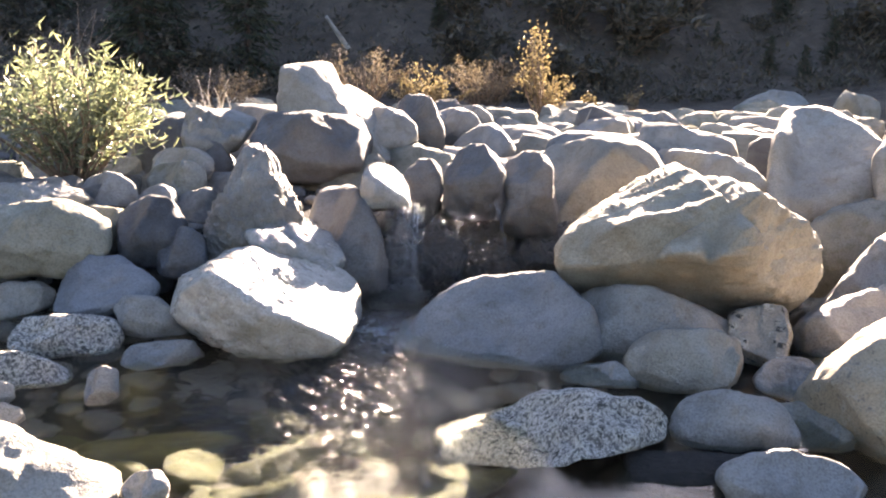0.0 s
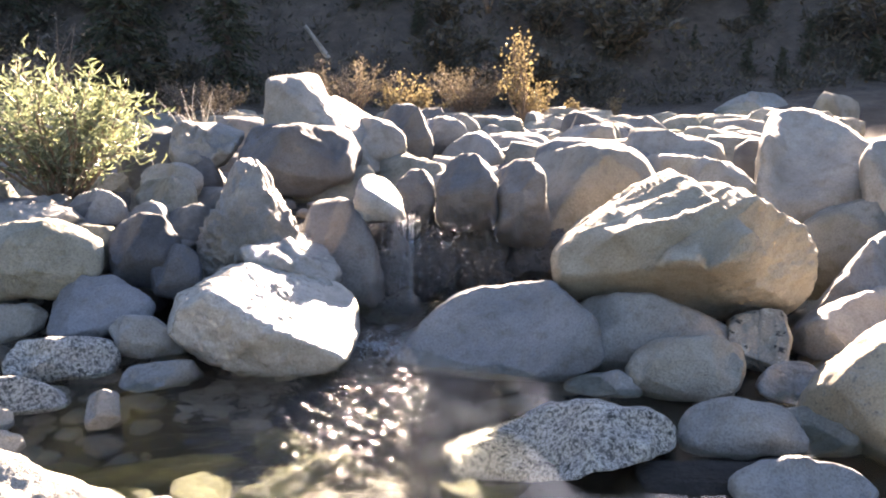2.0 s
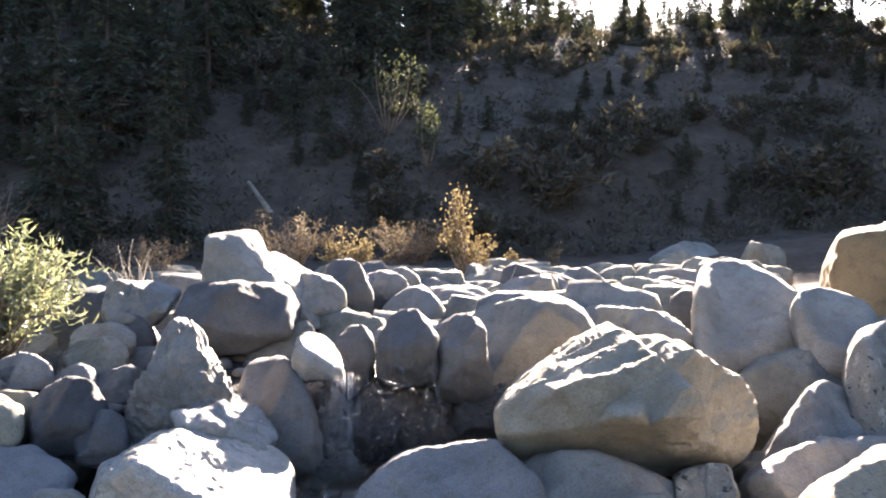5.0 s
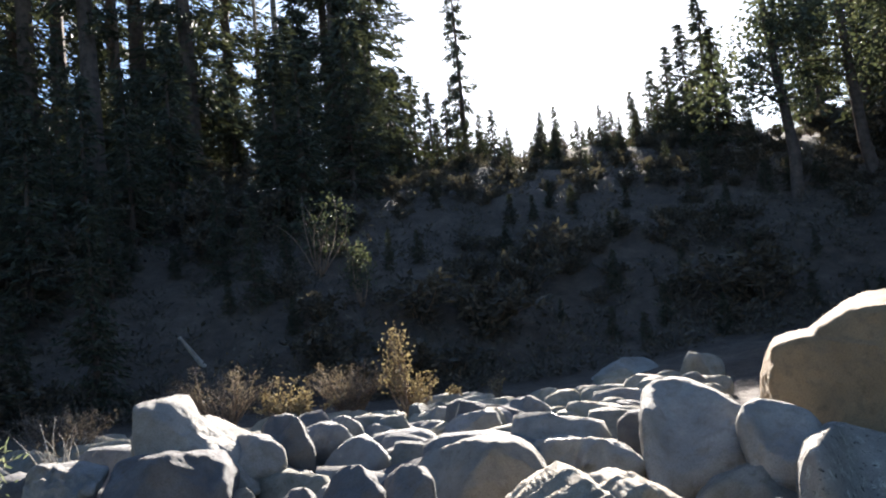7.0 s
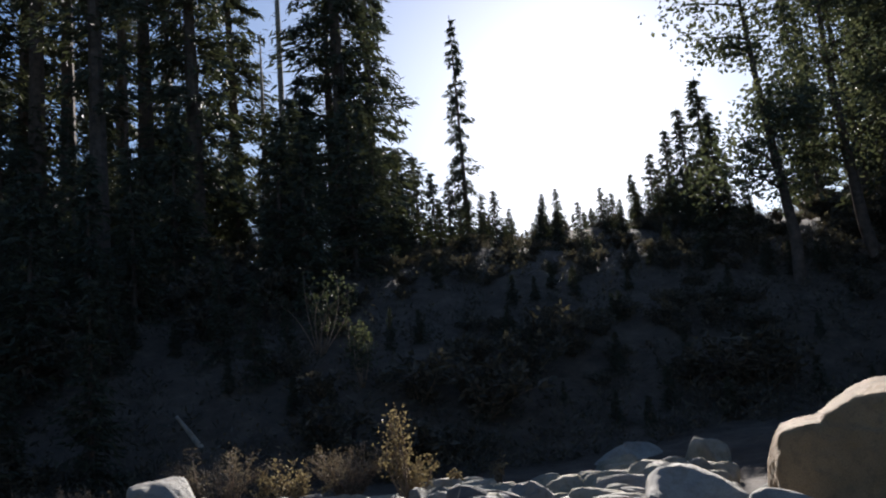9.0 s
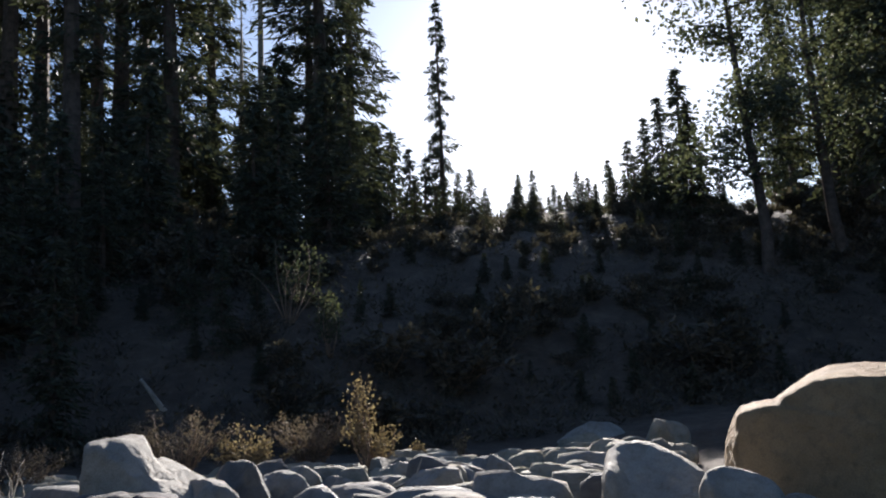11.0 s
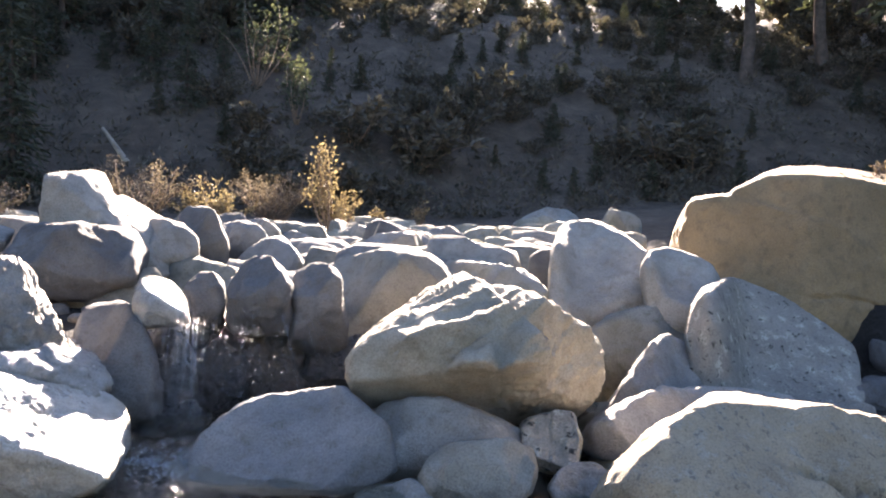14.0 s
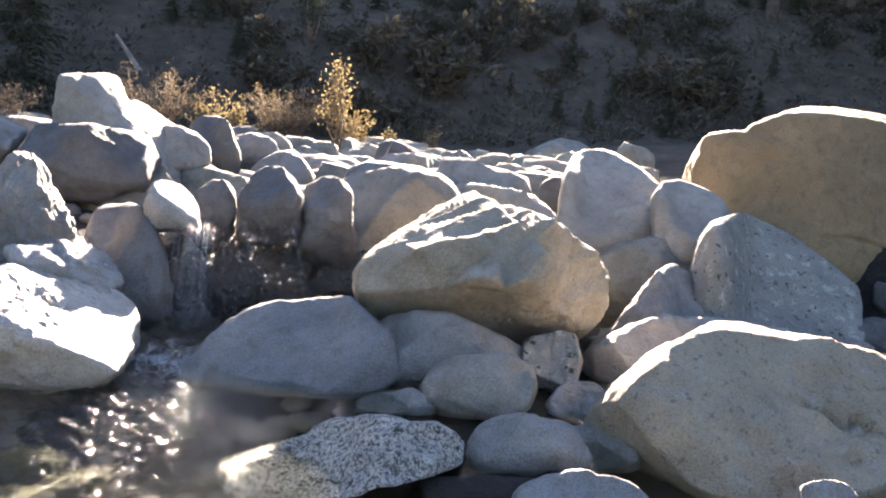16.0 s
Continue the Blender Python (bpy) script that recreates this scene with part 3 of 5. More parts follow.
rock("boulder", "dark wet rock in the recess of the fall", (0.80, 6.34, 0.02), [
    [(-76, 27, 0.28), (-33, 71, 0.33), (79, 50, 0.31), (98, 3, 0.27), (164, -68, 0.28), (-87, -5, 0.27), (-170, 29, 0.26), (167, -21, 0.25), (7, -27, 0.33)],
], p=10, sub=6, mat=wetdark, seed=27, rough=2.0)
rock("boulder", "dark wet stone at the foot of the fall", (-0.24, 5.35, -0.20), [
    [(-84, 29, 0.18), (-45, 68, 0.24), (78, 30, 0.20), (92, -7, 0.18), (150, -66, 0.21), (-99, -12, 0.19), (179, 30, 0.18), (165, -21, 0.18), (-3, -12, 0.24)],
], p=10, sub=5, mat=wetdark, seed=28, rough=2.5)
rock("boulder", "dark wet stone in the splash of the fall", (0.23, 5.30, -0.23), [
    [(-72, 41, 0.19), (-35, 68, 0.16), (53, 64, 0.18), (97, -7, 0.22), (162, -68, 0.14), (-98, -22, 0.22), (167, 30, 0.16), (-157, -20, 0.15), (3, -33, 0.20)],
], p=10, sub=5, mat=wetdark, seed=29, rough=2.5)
# Lip boulders take the dark granite to deepen their shaded fronts.
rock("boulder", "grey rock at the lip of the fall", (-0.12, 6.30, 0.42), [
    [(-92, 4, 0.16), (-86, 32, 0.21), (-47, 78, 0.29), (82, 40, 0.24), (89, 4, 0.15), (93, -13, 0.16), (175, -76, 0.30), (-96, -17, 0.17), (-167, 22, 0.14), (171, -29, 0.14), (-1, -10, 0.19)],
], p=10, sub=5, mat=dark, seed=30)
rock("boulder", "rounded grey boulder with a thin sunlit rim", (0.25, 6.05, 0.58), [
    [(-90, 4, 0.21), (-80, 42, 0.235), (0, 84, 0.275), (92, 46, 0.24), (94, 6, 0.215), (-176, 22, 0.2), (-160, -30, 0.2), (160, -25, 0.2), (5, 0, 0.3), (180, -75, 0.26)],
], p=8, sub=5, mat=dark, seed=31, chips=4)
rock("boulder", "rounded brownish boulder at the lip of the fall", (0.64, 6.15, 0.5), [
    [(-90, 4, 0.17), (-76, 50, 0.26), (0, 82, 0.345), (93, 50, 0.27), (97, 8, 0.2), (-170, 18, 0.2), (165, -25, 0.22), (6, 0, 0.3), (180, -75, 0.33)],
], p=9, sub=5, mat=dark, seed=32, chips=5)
rock("boulder", "grey boulder with broad sunlit top", (-1.85, 7.00, 0.80), [
    [(-104, 21, 0.25), (-95, 63, 0.23), (23, 83, 0.18), (60, 71, 0.21), (80, -22, 0.28), (84, -45, 0.22), (146, -81, 0.19), (-109, -13, 0.27), (168, 18, 0.30), (151, -33, 0.30), (-15, -11, 0.25), (106, 68, 0.16)],
], p=20, sub=5, mat=stone, seed=33, rim=0.2, chips=3)
rock("boulder", "grey rounded boulder among its neighbours", (-1.98, 6.50, 0.58), [
    [(-100, 46, 0.20), (-32, 82, 0.14), (58, 63, 0.16), (77, -9, 0.23), (136, -79, 0.13), (-113, -24, 0.20), (157, 20, 0.14), (160, -31, 0.14), (-17, -18, 0.19)],
], p=15, sub=5, mat=stone, seed=34)
rock("boulder", "grey rounded boulder with sunlit rim", (-1.91, 6.10, 0.48), [
    [(-99, 46, 0.21), (-34, 81, 0.20), (57, 62, 0.22), (75, -6, 0.20), (83, -39, 0.19), (-151, -73, 0.21), (-110, -3, 0.19), (155, 21, 0.21), (139, -28, 0.20), (-17, -22, 0.27)],
], p=16, sub=5, mat=mossy, seed=35)
rock("boulder", "low grey boulder behind the willow", (-2.52, 6.90, 0.48), [
    [(-89, 69, 0.13), (-8, 82, 0.11), (67, 29, 0.20), (78, -32, 0.19), (173, -80, 0.11), (-113, -11, 0.21), (153, 20, 0.11), (143, -30, 0.11), (-20, -21, 0.14)],
], p=14, sub=5, mat=stone, seed=36)
rock("boulder", "dark boulder behind the willow", (-2.58, 7.80, 0.58), [
    [(-102, 47, 0.17), (-37, 83, 0.15), (63, 54, 0.18), (74, -10, 0.21), (172, -82, 0.13), (-111, -5, 0.22), (153, 19, 0.14), (152, -33, 0.14), (-18, -12, 0.19)],
], p=14, sub=5, mat=dark, seed=37)
rock("boulder", "rounded grey boulder below the willow", (-2.30, 5.80, 0.44), [
    [(-104, 44, 0.20), (-44, 80, 0.20), (55, 57, 0.20), (69, 6, 0.20), (80, -40, 0.20), (-155, -72, 0.19), (-115, -7, 0.18), (162, 22, 0.21), (142, -28, 0.20), (-22, -16, 0.27)],
], p=16, sub=5, mat=stone, seed=38)
rock("boulder", "long grey boulder with a bright sunlit top", (-2.65, 5.40, 0.49), [
    [(-89, 71, 0.19), (-20, 80, 0.15), (36, 71, 0.17), (55, 48, 0.27), (78, -41, 0.33), (168, -78, 0.13), (-120, -3, 0.35), (141, 22, 0.24), (134, -28, 0.23), (-26, 2, 0.19), (143, 76, 0.14)],
], p=15, sub=5, mat=stone, seed=39, rim=0.12)
rock("boulder", "large grey boulder with a dark damp base", (-2.43, 5.00, 0.37), [
    [(-66, 76, 0.26), (-25, 79, 0.23), (35, 70, 0.27), (54, 49, 0.33), (70, -9, 0.41), (83, -45, 0.36), (176, -74, 0.23), (-119, 2, 0.36), (167, 24, 0.24), (173, -26, 0.24), (-26, -11, 0.32)],
], p=18, sub=6, mat=mossy, seed=40)
# Dark granite here paints in the deep shade.
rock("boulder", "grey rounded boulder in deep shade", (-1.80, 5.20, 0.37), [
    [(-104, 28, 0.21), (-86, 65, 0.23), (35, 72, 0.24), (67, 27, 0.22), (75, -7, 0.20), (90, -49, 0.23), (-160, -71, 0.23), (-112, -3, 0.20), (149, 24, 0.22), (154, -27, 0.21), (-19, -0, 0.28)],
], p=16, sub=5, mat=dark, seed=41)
rock("stone", "small dark stone set in a cleft", (-1.55, 5.00, 0.28), [
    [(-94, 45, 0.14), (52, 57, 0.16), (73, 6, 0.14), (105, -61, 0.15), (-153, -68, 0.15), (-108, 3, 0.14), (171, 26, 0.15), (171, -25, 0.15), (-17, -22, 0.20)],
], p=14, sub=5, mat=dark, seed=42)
rock("boulder", "blue-grey angular boulder with a flat top", (-1.94, 4.75, 0.14), [
    [(-108, 24, 0.22), (-96, 50, 0.23), (18, 71, 0.19), (43, 59, 0.19), (58, 38, 0.23), (79, -25, 0.28), (127, -69, 0.18), (-159, -65, 0.19), (170, 27, 0.32), (164, -24, 0.31), (-22, -30, 0.26), (164, 69, 0.18)],
], p=22, sub=5, mat=bluegrey, seed=43)
rock("boulder", "grey flat-sided stone at the bank", (-1.58, 4.45, 0.06), [
    [(-92, 47, 0.19), (6, 71, 0.13), (51, 48, 0.12), (64, 24, 0.16), (117, -63, 0.16), (-174, -68, 0.11), (-116, -14, 0.16), (146, 29, 0.13), (163, -22, 0.12), (-19, -15, 0.17)],
], p=18, sub=5, mat=stone, seed=44)
rock("boulder", "grey rounded boulder with broad sunlit top", (-2.51, 4.80, 0.01), [
    [(-89, 61, 0.16), (-8, 74, 0.14), (42, 53, 0.18), (69, -14, 0.21), (117, -68, 0.13), (-154, -60, 0.18), (-118, 6, 0.19), (139, 27, 0.16), (141, -23, 0.16), (-28, -8, 0.21)],
], p=16, sub=5, mat=stone, seed=45, rim=0.1)
rock("boulder", "rounded black and white speckled granite boulder", (-1.94, 4.20, 0.03), [
    [(-104, 35, 0.25), (-52, 71, 0.16), (-15, 72, 0.13), (22, 65, 0.15), (61, 22, 0.27), (80, -28, 0.27), (165, -69, 0.13), (-169, -65, 0.14), (-120, -6, 0.27), (142, 30, 0.14), (170, -20, 0.14), (-25, -22, 0.18)],
], p=15, sub=6, mat=speckled, seed=46, rim=0.07)
rock("boulder", "low grey stone at the water edge", (-1.39, 4.05, 0.00), [
    [(-86, 49, 0.15), (-28, 70, 0.089), (-3, 69, 0.095), (65, 21, 0.18), (96, -44, 0.17), (-177, -66, 0.083), (-124, -29, 0.18), (167, 32, 0.091), (144, -19, 0.090), (-19, -11, 0.12)],
], p=16, sub=5, mat=stone, seed=47)
rock("boulder", "speckled grey stone at the water edge", (-2.00, 3.80, -0.01), [
    [(-64, 67, 0.15), (11, 65, 0.12), (33, 54, 0.12), (58, 18, 0.21), (107, -58, 0.16), (172, -66, 0.10), (-118, 6, 0.19), (161, 32, 0.12), (172, -18, 0.12), (-28, -11, 0.16)],
], p=15, sub=5, mat=speckled, seed=48)
rock("stone", "small upright grey stone in the water", (-1.50, 3.55, 0.06), [
    [(-105, 21, 0.069), (-62, 64, 0.088), (35, 54, 0.094), (69, -2, 0.074), (103, -53, 0.078), (-167, -61, 0.092), (-114, 1, 0.076), (161, 34, 0.082), (168, -18, 0.080), (-23, -33, 0.11)],
], p=15, sub=5, mat=stone, seed=49)
rock("stone", "small grey stone in the water", (-1.90, 3.45, 0.06), [
    [(-86, 54, 0.049), (16, 61, 0.052), (62, 0, 0.053), (101, -57, 0.046), (-151, -52, 0.055), (-117, 6, 0.050), (160, 33, 0.060), (148, -18, 0.059), (-29, -30, 0.078)],
], p=14, sub=5, mat=stone, seed=50)
rock("stone", "small pale stone in the water", (-1.82, 3.30, 0.02), [
    [(-79, 57, 0.064), (25, 55, 0.061), (56, 14, 0.075), (95, -50, 0.067), (178, -63, 0.056), (-118, 6, 0.072), (136, 34, 0.067), (157, -17, 0.065), (-29, -11, 0.087)],
], p=14, sub=5, mat=stone, seed=51)
rock("boulder", "big smooth pale boulder sunlit along its top", (-1.53, 2.62, 0.08), [
    [(-94, 50, 0.34), (-5, 65, 0.24), (34, 46, 0.22), (47, 34, 0.30), (75, -12, 0.44), (112, -51, 0.31), (170, -57, 0.22), (-132, -13, 0.27), (148, 39, 0.43), (145, -13, 0.42), (-30, -14, 0.35), (130, 67, 0.18)],
], p=18, sub=6, mat=stone, seed=52, rim=0.05, steep=36)
rock("stone", "small bright rounded stone in the shallows", (-1.01, 2.68, 0.06), [
    [(-78, 46, 0.072), (-10, 62, 0.066), (57, 23, 0.077), (78, -12, 0.080), (170, -59, 0.060), (-120, -13, 0.077), (159, 40, 0.070), (148, -11, 0.069), (-21, -16, 0.092)],
], p=14, sub=5, mat=stone, seed=53)
rock("boulder", "big rounded grey boulder with thin sunlit rim", (3.20, 6.90, 0.40), [
    [(-68, 3, 0.50), (-67, 16, 0.59), (-60, 65, 0.76), (33, 87, 0.72), (109, 63, 0.60), (114, 40, 0.56), (117, 10, 0.49), (124, -26, 0.60), (174, -74, 0.68), (-71, -17, 0.48), (-168, 19, 0.48), (-176, -30, 0.47), (25, -9, 0.63)],
], p=18, sub=5, mat=stone, seed=54)
rock("boulder", "grey rounded boulder against the tan boulder", (3.53, 6.10, 0.44), [
    [(-59, 31, 0.52), (-46, 74, 0.56), (108, 69, 0.46), (117, 39, 0.37), (121, 12, 0.32), (155, -68, 0.49), (-64, -13, 0.30), (-140, 20, 0.34), (-146, -31, 0.34), (30, 2, 0.45)],
], p=16, sub=5, mat=stone, seed=55)
rock("boulder", "enormous tan boulder towering over the stream", (5.68, 6.75, 0.38), [
    [(-60, 7, 1.76), (-59, 26, 1.83), (-50, 82, 1.14), (118, 78, 0.71), (139, 2, 1.30), (178, -69, 1.22), (-86, -62, 1.42), (-61, -9, 1.63), (-133, 19, 1.39), (-121, -32, 1.36), (41, -15, 1.59), (-174, 15, 0.91), (-159, -12, 1.10)],
    [(-58, 9, 1.49), (-56, 57, 1.49), (-61, 82, 1.31), (141, 86, 1.2), (134, 76, 1.18), (135, 38, 1.28), (139, 2, 1.29), (178, -69, 1.21), (-82, -60, 1.40), (-61, -11, 1.53), (-132, 19, 1.37), (-133, -33, 1.35), (41, -20, 1.57), (-174, 15, 0.90), (-159, -12, 1.09)],
], p=42, sub=7, mat=tan, seed=56, chips=3, rim=0, crack=((0.1, 0.12, -1.2, 0.04), (-0.6, 0.5, -0.6, 0.02)))
rock("boulder", "grey boulder blotched with pale lichen", (3.80, 5.40, 0.16), [
    [(-61, -7, 0.55), (-56, 22, 0.69), (-48, 56, 0.73), (102, 73, 0.55), (112, 62, 0.51), (118, 51, 0.53), (127, 17, 0.59), (153, -55, 0.56), (-148, -73, 0.56), (-141, 23, 1.02), (-148, -28, 1.00), (36, -8, 0.84), (174, 12, 0.42)],
], p=22, sub=6, mat=lichen, seed=57)
rock("boulder", "grey rounded boulder in deep shade", (3.23, 6.10, 0.09), [
    [(-60, 28, 0.48), (-46, 62, 0.43), (-37, 71, 0.42), (50, 81, 0.46), (118, 21, 0.52), (146, -59, 0.38), (-144, -74, 0.45), (-68, -7, 0.56), (-139, 23, 0.42), (-135, -27, 0.41), (28, 2, 0.55)],
], p=14, sub=5, mat=mossy, seed=58)
rock("boulder", "round-topped grey boulder with bright gritty crest", (2.80, 5.00, 0.09), [
    [(-56, 29, 0.30), (-40, 63, 0.40), (99, 63, 0.39), (110, 46, 0.36), (117, 23, 0.36), (167, -67, 0.28), (-78, -37, 0.49), (-148, 26, 0.36), (-168, -25, 0.35), (30, -12, 0.47)],
], p=16, sub=5, mat=stone, seed=59, rough=1.6, rim=0.06)
rock("boulder", "grey slab sloping down to the pool", (2.73, 4.50, -0.05), [
    [(-59, 21, 0.63), (-46, 49, 0.47), (-35, 61, 0.39), (-1, 75, 0.36), (26, 77, 0.37), (117, 37, 0.62), (131, -8, 0.59), (177, -65, 0.32), (-83, -40, 0.62), (-160, 28, 0.56), (-143, -23, 0.55), (32, -26, 0.46), (180, 87, 0.34)],
], p=21, sub=6, mat=stone, seed=60, rim=0.08, steep=28)
rock("boulder", "big near boulder, lichen-blotched, its top glaring in the sun", (2.76, 3.55, -0.10), [
    [(-63, 5, 1.07), (-49, 38, 0.86), (-43, 46, 0.77), (-37, 55, 0.73), (31, 77, 0.58), (34, 77, 0.58), (70, 75, 0.63), (130, 30, 0.91), (143, -10, 0.81), (-176, -58, 0.53), (-100, -51, 0.82), (-73, -20, 1.02), (-144, 32, 0.95), (-121, -19, 0.93), (39, -16, 0.81), (107, 84, 0.58), (-101, 59, 0.89), (-162, 9, 0.84), (168, 6, 0.56)],
], p=24, sub=7, mat=lichenbuff, seed=61, rim=0.1, steep=28, crack=((0.25, 0.3, -0.3, 0.06), (0.5, -0.02, 0.1, 0.03)))
rock("stone", "small round grey boulder with thin bright rim", (1.71, 3.85, 0.01), [
    [(-61, 17, 0.15), (-42, 51, 0.13), (2, 70, 0.13), (87, 55, 0.15), (110, 17, 0.15), (133, -37, 0.13), (-156, -68, 0.13), (-77, -24, 0.15), (-147, 31, 0.13), (-152, -20, 0.13), (24, -29, 0.17)],
], p=16, sub=5, mat=stone, seed=62)
rock("boulder", "half-sunk grey stone in shallow water", (1.32, 2.86, 0.0), [
    [(-44, 39, 0.2), (-8, 61, 0.15), (14, 65, 0.15), (73, 57, 0.2), (120, -2, 0.27), (-177, -60, 0.12), (-77, -16, 0.27), (-158, 38, 0.14), (-152, -14, 0.15), (25, -17, 0.17)],
], p=12, sub=5, mat=stone, seed=63, rim=0.02)
rock("stone", "small grey stone beside the near boulder", (2.25, 2.70, 0.12), [
    [(-25, 47, 0.078), (7, 65, 0.064), (94, 58, 0.082), (132, 3, 0.10), (-177, -61, 0.058), (-57, -14, 0.097), (-137, 34, 0.068), (-147, -18, 0.066), (41, -35, 0.088)],
], p=12, sub=5, mat=stone, seed=64)
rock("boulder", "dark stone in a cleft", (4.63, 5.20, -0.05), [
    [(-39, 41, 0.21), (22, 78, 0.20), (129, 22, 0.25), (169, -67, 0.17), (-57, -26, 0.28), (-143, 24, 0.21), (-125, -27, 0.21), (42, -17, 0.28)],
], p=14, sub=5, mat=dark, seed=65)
rock("boulder", "grey rounded boulder in the stream bed", (1.76, 9.30, 0.57), [
    [(-76, 42, 0.25), (-58, 75, 0.18), (61, 82, 0.19), (98, 37, 0.30), (107, -35, 0.31), (171, -82, 0.15), (-86, -33, 0.37), (-167, 18, 0.16), (172, -32, 0.16), (11, 4, 0.21)],
], p=15, sub=5, mat=stone, seed=66)
rock("boulder", "grey rounded boulder in the stream bed", (2.61, 10.20, 0.54), [
    [(-67, 61, 0.23), (-28, 83, 0.20), (97, 56, 0.20), (103, 26, 0.29), (153, -81, 0.16), (-80, -21, 0.29), (-163, 17, 0.18), (-150, -33, 0.18), (14, -2, 0.24)],
], p=15, sub=5, mat=stone, seed=67)
rock("boulder", "low grey boulder in the stream bed", (2.33, 8.60, 0.58), [
    [(-70, 45, 0.19), (-35, 80, 0.12), (90, 69, 0.13), (108, -8, 0.27), (163, -81, 0.095), (-82, -38, 0.23), (-165, 18, 0.11), (-173, -33, 0.11), (15, 6, 0.14)],
], p=14, sub=5, mat=stone, seed=68)
rock("boulder", "pale boulder at the foot of the wooded slope", (5.37, 14.00, 0.40), [
    [(-67, 42, 0.48), (-63, 62, 0.38), (37, 87, 0.39), (109, 49, 0.53), (114, -5, 0.61), (157, -82, 0.31), (-73, -13, 0.69), (-148, 16, 0.37), (-180, -34, 0.36), (21, 0, 0.48)],
], p=16, sub=5, mat=stone, seed=69)
rock("boulder", "pale boulder at the foot of the wooded slope", (6.28, 13.00, 0.41), [
    [(-58, 64, 0.30), (-31, 83, 0.21), (99, 78, 0.24), (116, 22, 0.50), (169, -84, 0.18), (-69, -24, 0.53), (-161, 16, 0.21), (-153, -36, 0.20), (26, -3, 0.27)],
], p=15, sub=5, mat=stone, seed=70)
rock("stone", "grey boulder in the stream bed", (1.58, 10.50, 0.57), [
    [(-72, 63, 0.15), (56, 82, 0.13), (95, 37, 0.18), (102, -23, 0.19), (170, -83, 0.13), (-84, -12, 0.18), (-161, 17, 0.13), (-164, -34, 0.12), (9, -8, 0.17)],
], p=14, sub=5, mat=stone, seed=71)

# ---- filling stones of the bed ----
rng = random.Random(11)


def lump(seed, flat):
    """A plain rounded stone of unit size."""
    dirs, faces = ball(3)
    r = random.Random(seed)
    facets = [(r.uniform(0, 360), r.uniform(-60, 35), r.uniform(0.75, 1.1)) for _ in range(12)]
    facets += [(a, 0, 1.1) for a in range(0, 360, 60)] + [(0, 90, flat), (0, -90, flat)]
    rad = rock_radius(dirs, [facets], 8)
    pts = fall_away(dirs * rad[:, None], np.array((0.0, 1.0)), 0.1, 0.16, radians(38), seed)
    return [tuple(q + d * (0.08 * noise.noise(Vector(q) * 2.2 + Vector((seed, 0, 0))) + 0.035 * noise.noise(Vector(q) * 7))) for q, d in zip(pts, dirs)], faces


BED = []
for k in range(8):
    pts, faces = lump(k + 40, 1.0)
    me = bpy.data.meshes.new("stone")
    me.from_pydata(pts, [], faces)
    me.materials.append([stone, dark, mossy, dark, stone, bluegrey, mossy, stone][k])
    me.polygons.foreach_set("use_smooth", [True] * len(me.polygons))
    BED.append(me)
for k in range(140):
    y = rng.uniform(6.9, 10.8)
    x = rng.uniform(-0.5, 0.6 if y < 9.5 else 0.5) * y
    s = 0.1 + 0.3 * rng.random() ** 1.7
    at = pose(x, y, ground_z(x, y) + 0.25 * s, rng.uniform(-12, 12), rng.uniform(-25, 25), rng.uniform(-40, 30)) @ Matrix.Diagonal((s * rng.uniform(1, 1.5), s, s * rng.uniform(0.6, 1.2), 1))
    if 2.4 < x < 4.0 and y < 7.6:
        continue
    ob = new("stone", BED[k % 8])
    ob.matrix_world = at
    tagged(ob, "rounded grey stone of the boulder bed", "stone", "stones of the boulder bed")

for k in range(105):
    side = rng.random() < 0.5
    y = rng.uniform(4.3, 7.2)
    x = -rng.uniform(1.3, 4.2) if side else rng.uniform(1.9, 5.2)
    s = rng.uniform(0.08, 0.2)
    if 1.8 < x < 3.7 and y > 4.8:
        continue
    ob = new("stone", BED[k % 8])
    ob.matrix_world = pose(x, y, ground_z(x, y) + 0.05 * s, rng.uniform(-12, 12), rng.uniform(-20, 20), rng.uniform(-40, 30)) @ Matrix.Diagonal((s * rng.uniform(1, 1.5), s, s * rng.uniform(0.8, 1.2), 1))
    tagged(ob, "rounded stone wedged between the boulders", "stone", "stones of the boulder bed")

verts, faces = [], []
shapes = [lump(k + 90, 1.0) for k in range(6)]
for k in range(170):
    y = rng.uniform(9.2, 12.3)
    x = rng.uniform(-0.3, 0.5) * y
    s = rng.uniform(0.09, 0.34)
    pts, fs = shapes[k % 6]
    turn = pose(x, y, ground_z(x, y) + 0.3 * s, rng.uniform(-12, 12), rng.uniform(-15, 15), rng.uniform(-40, 30)) @ Matrix.Diagonal((s * rng.uniform(1, 1.5), s, s, 1))
    base = len(verts)
    verts += [tuple(turn @ Vector(q)) for q in pts]
    faces += [tuple(i + base for i in f) for f in fs]
tagged(mesh_from("far_stones", verts, faces, mossy), "rounded grey stones covering the far stream bed", "stones", kind="stuff")

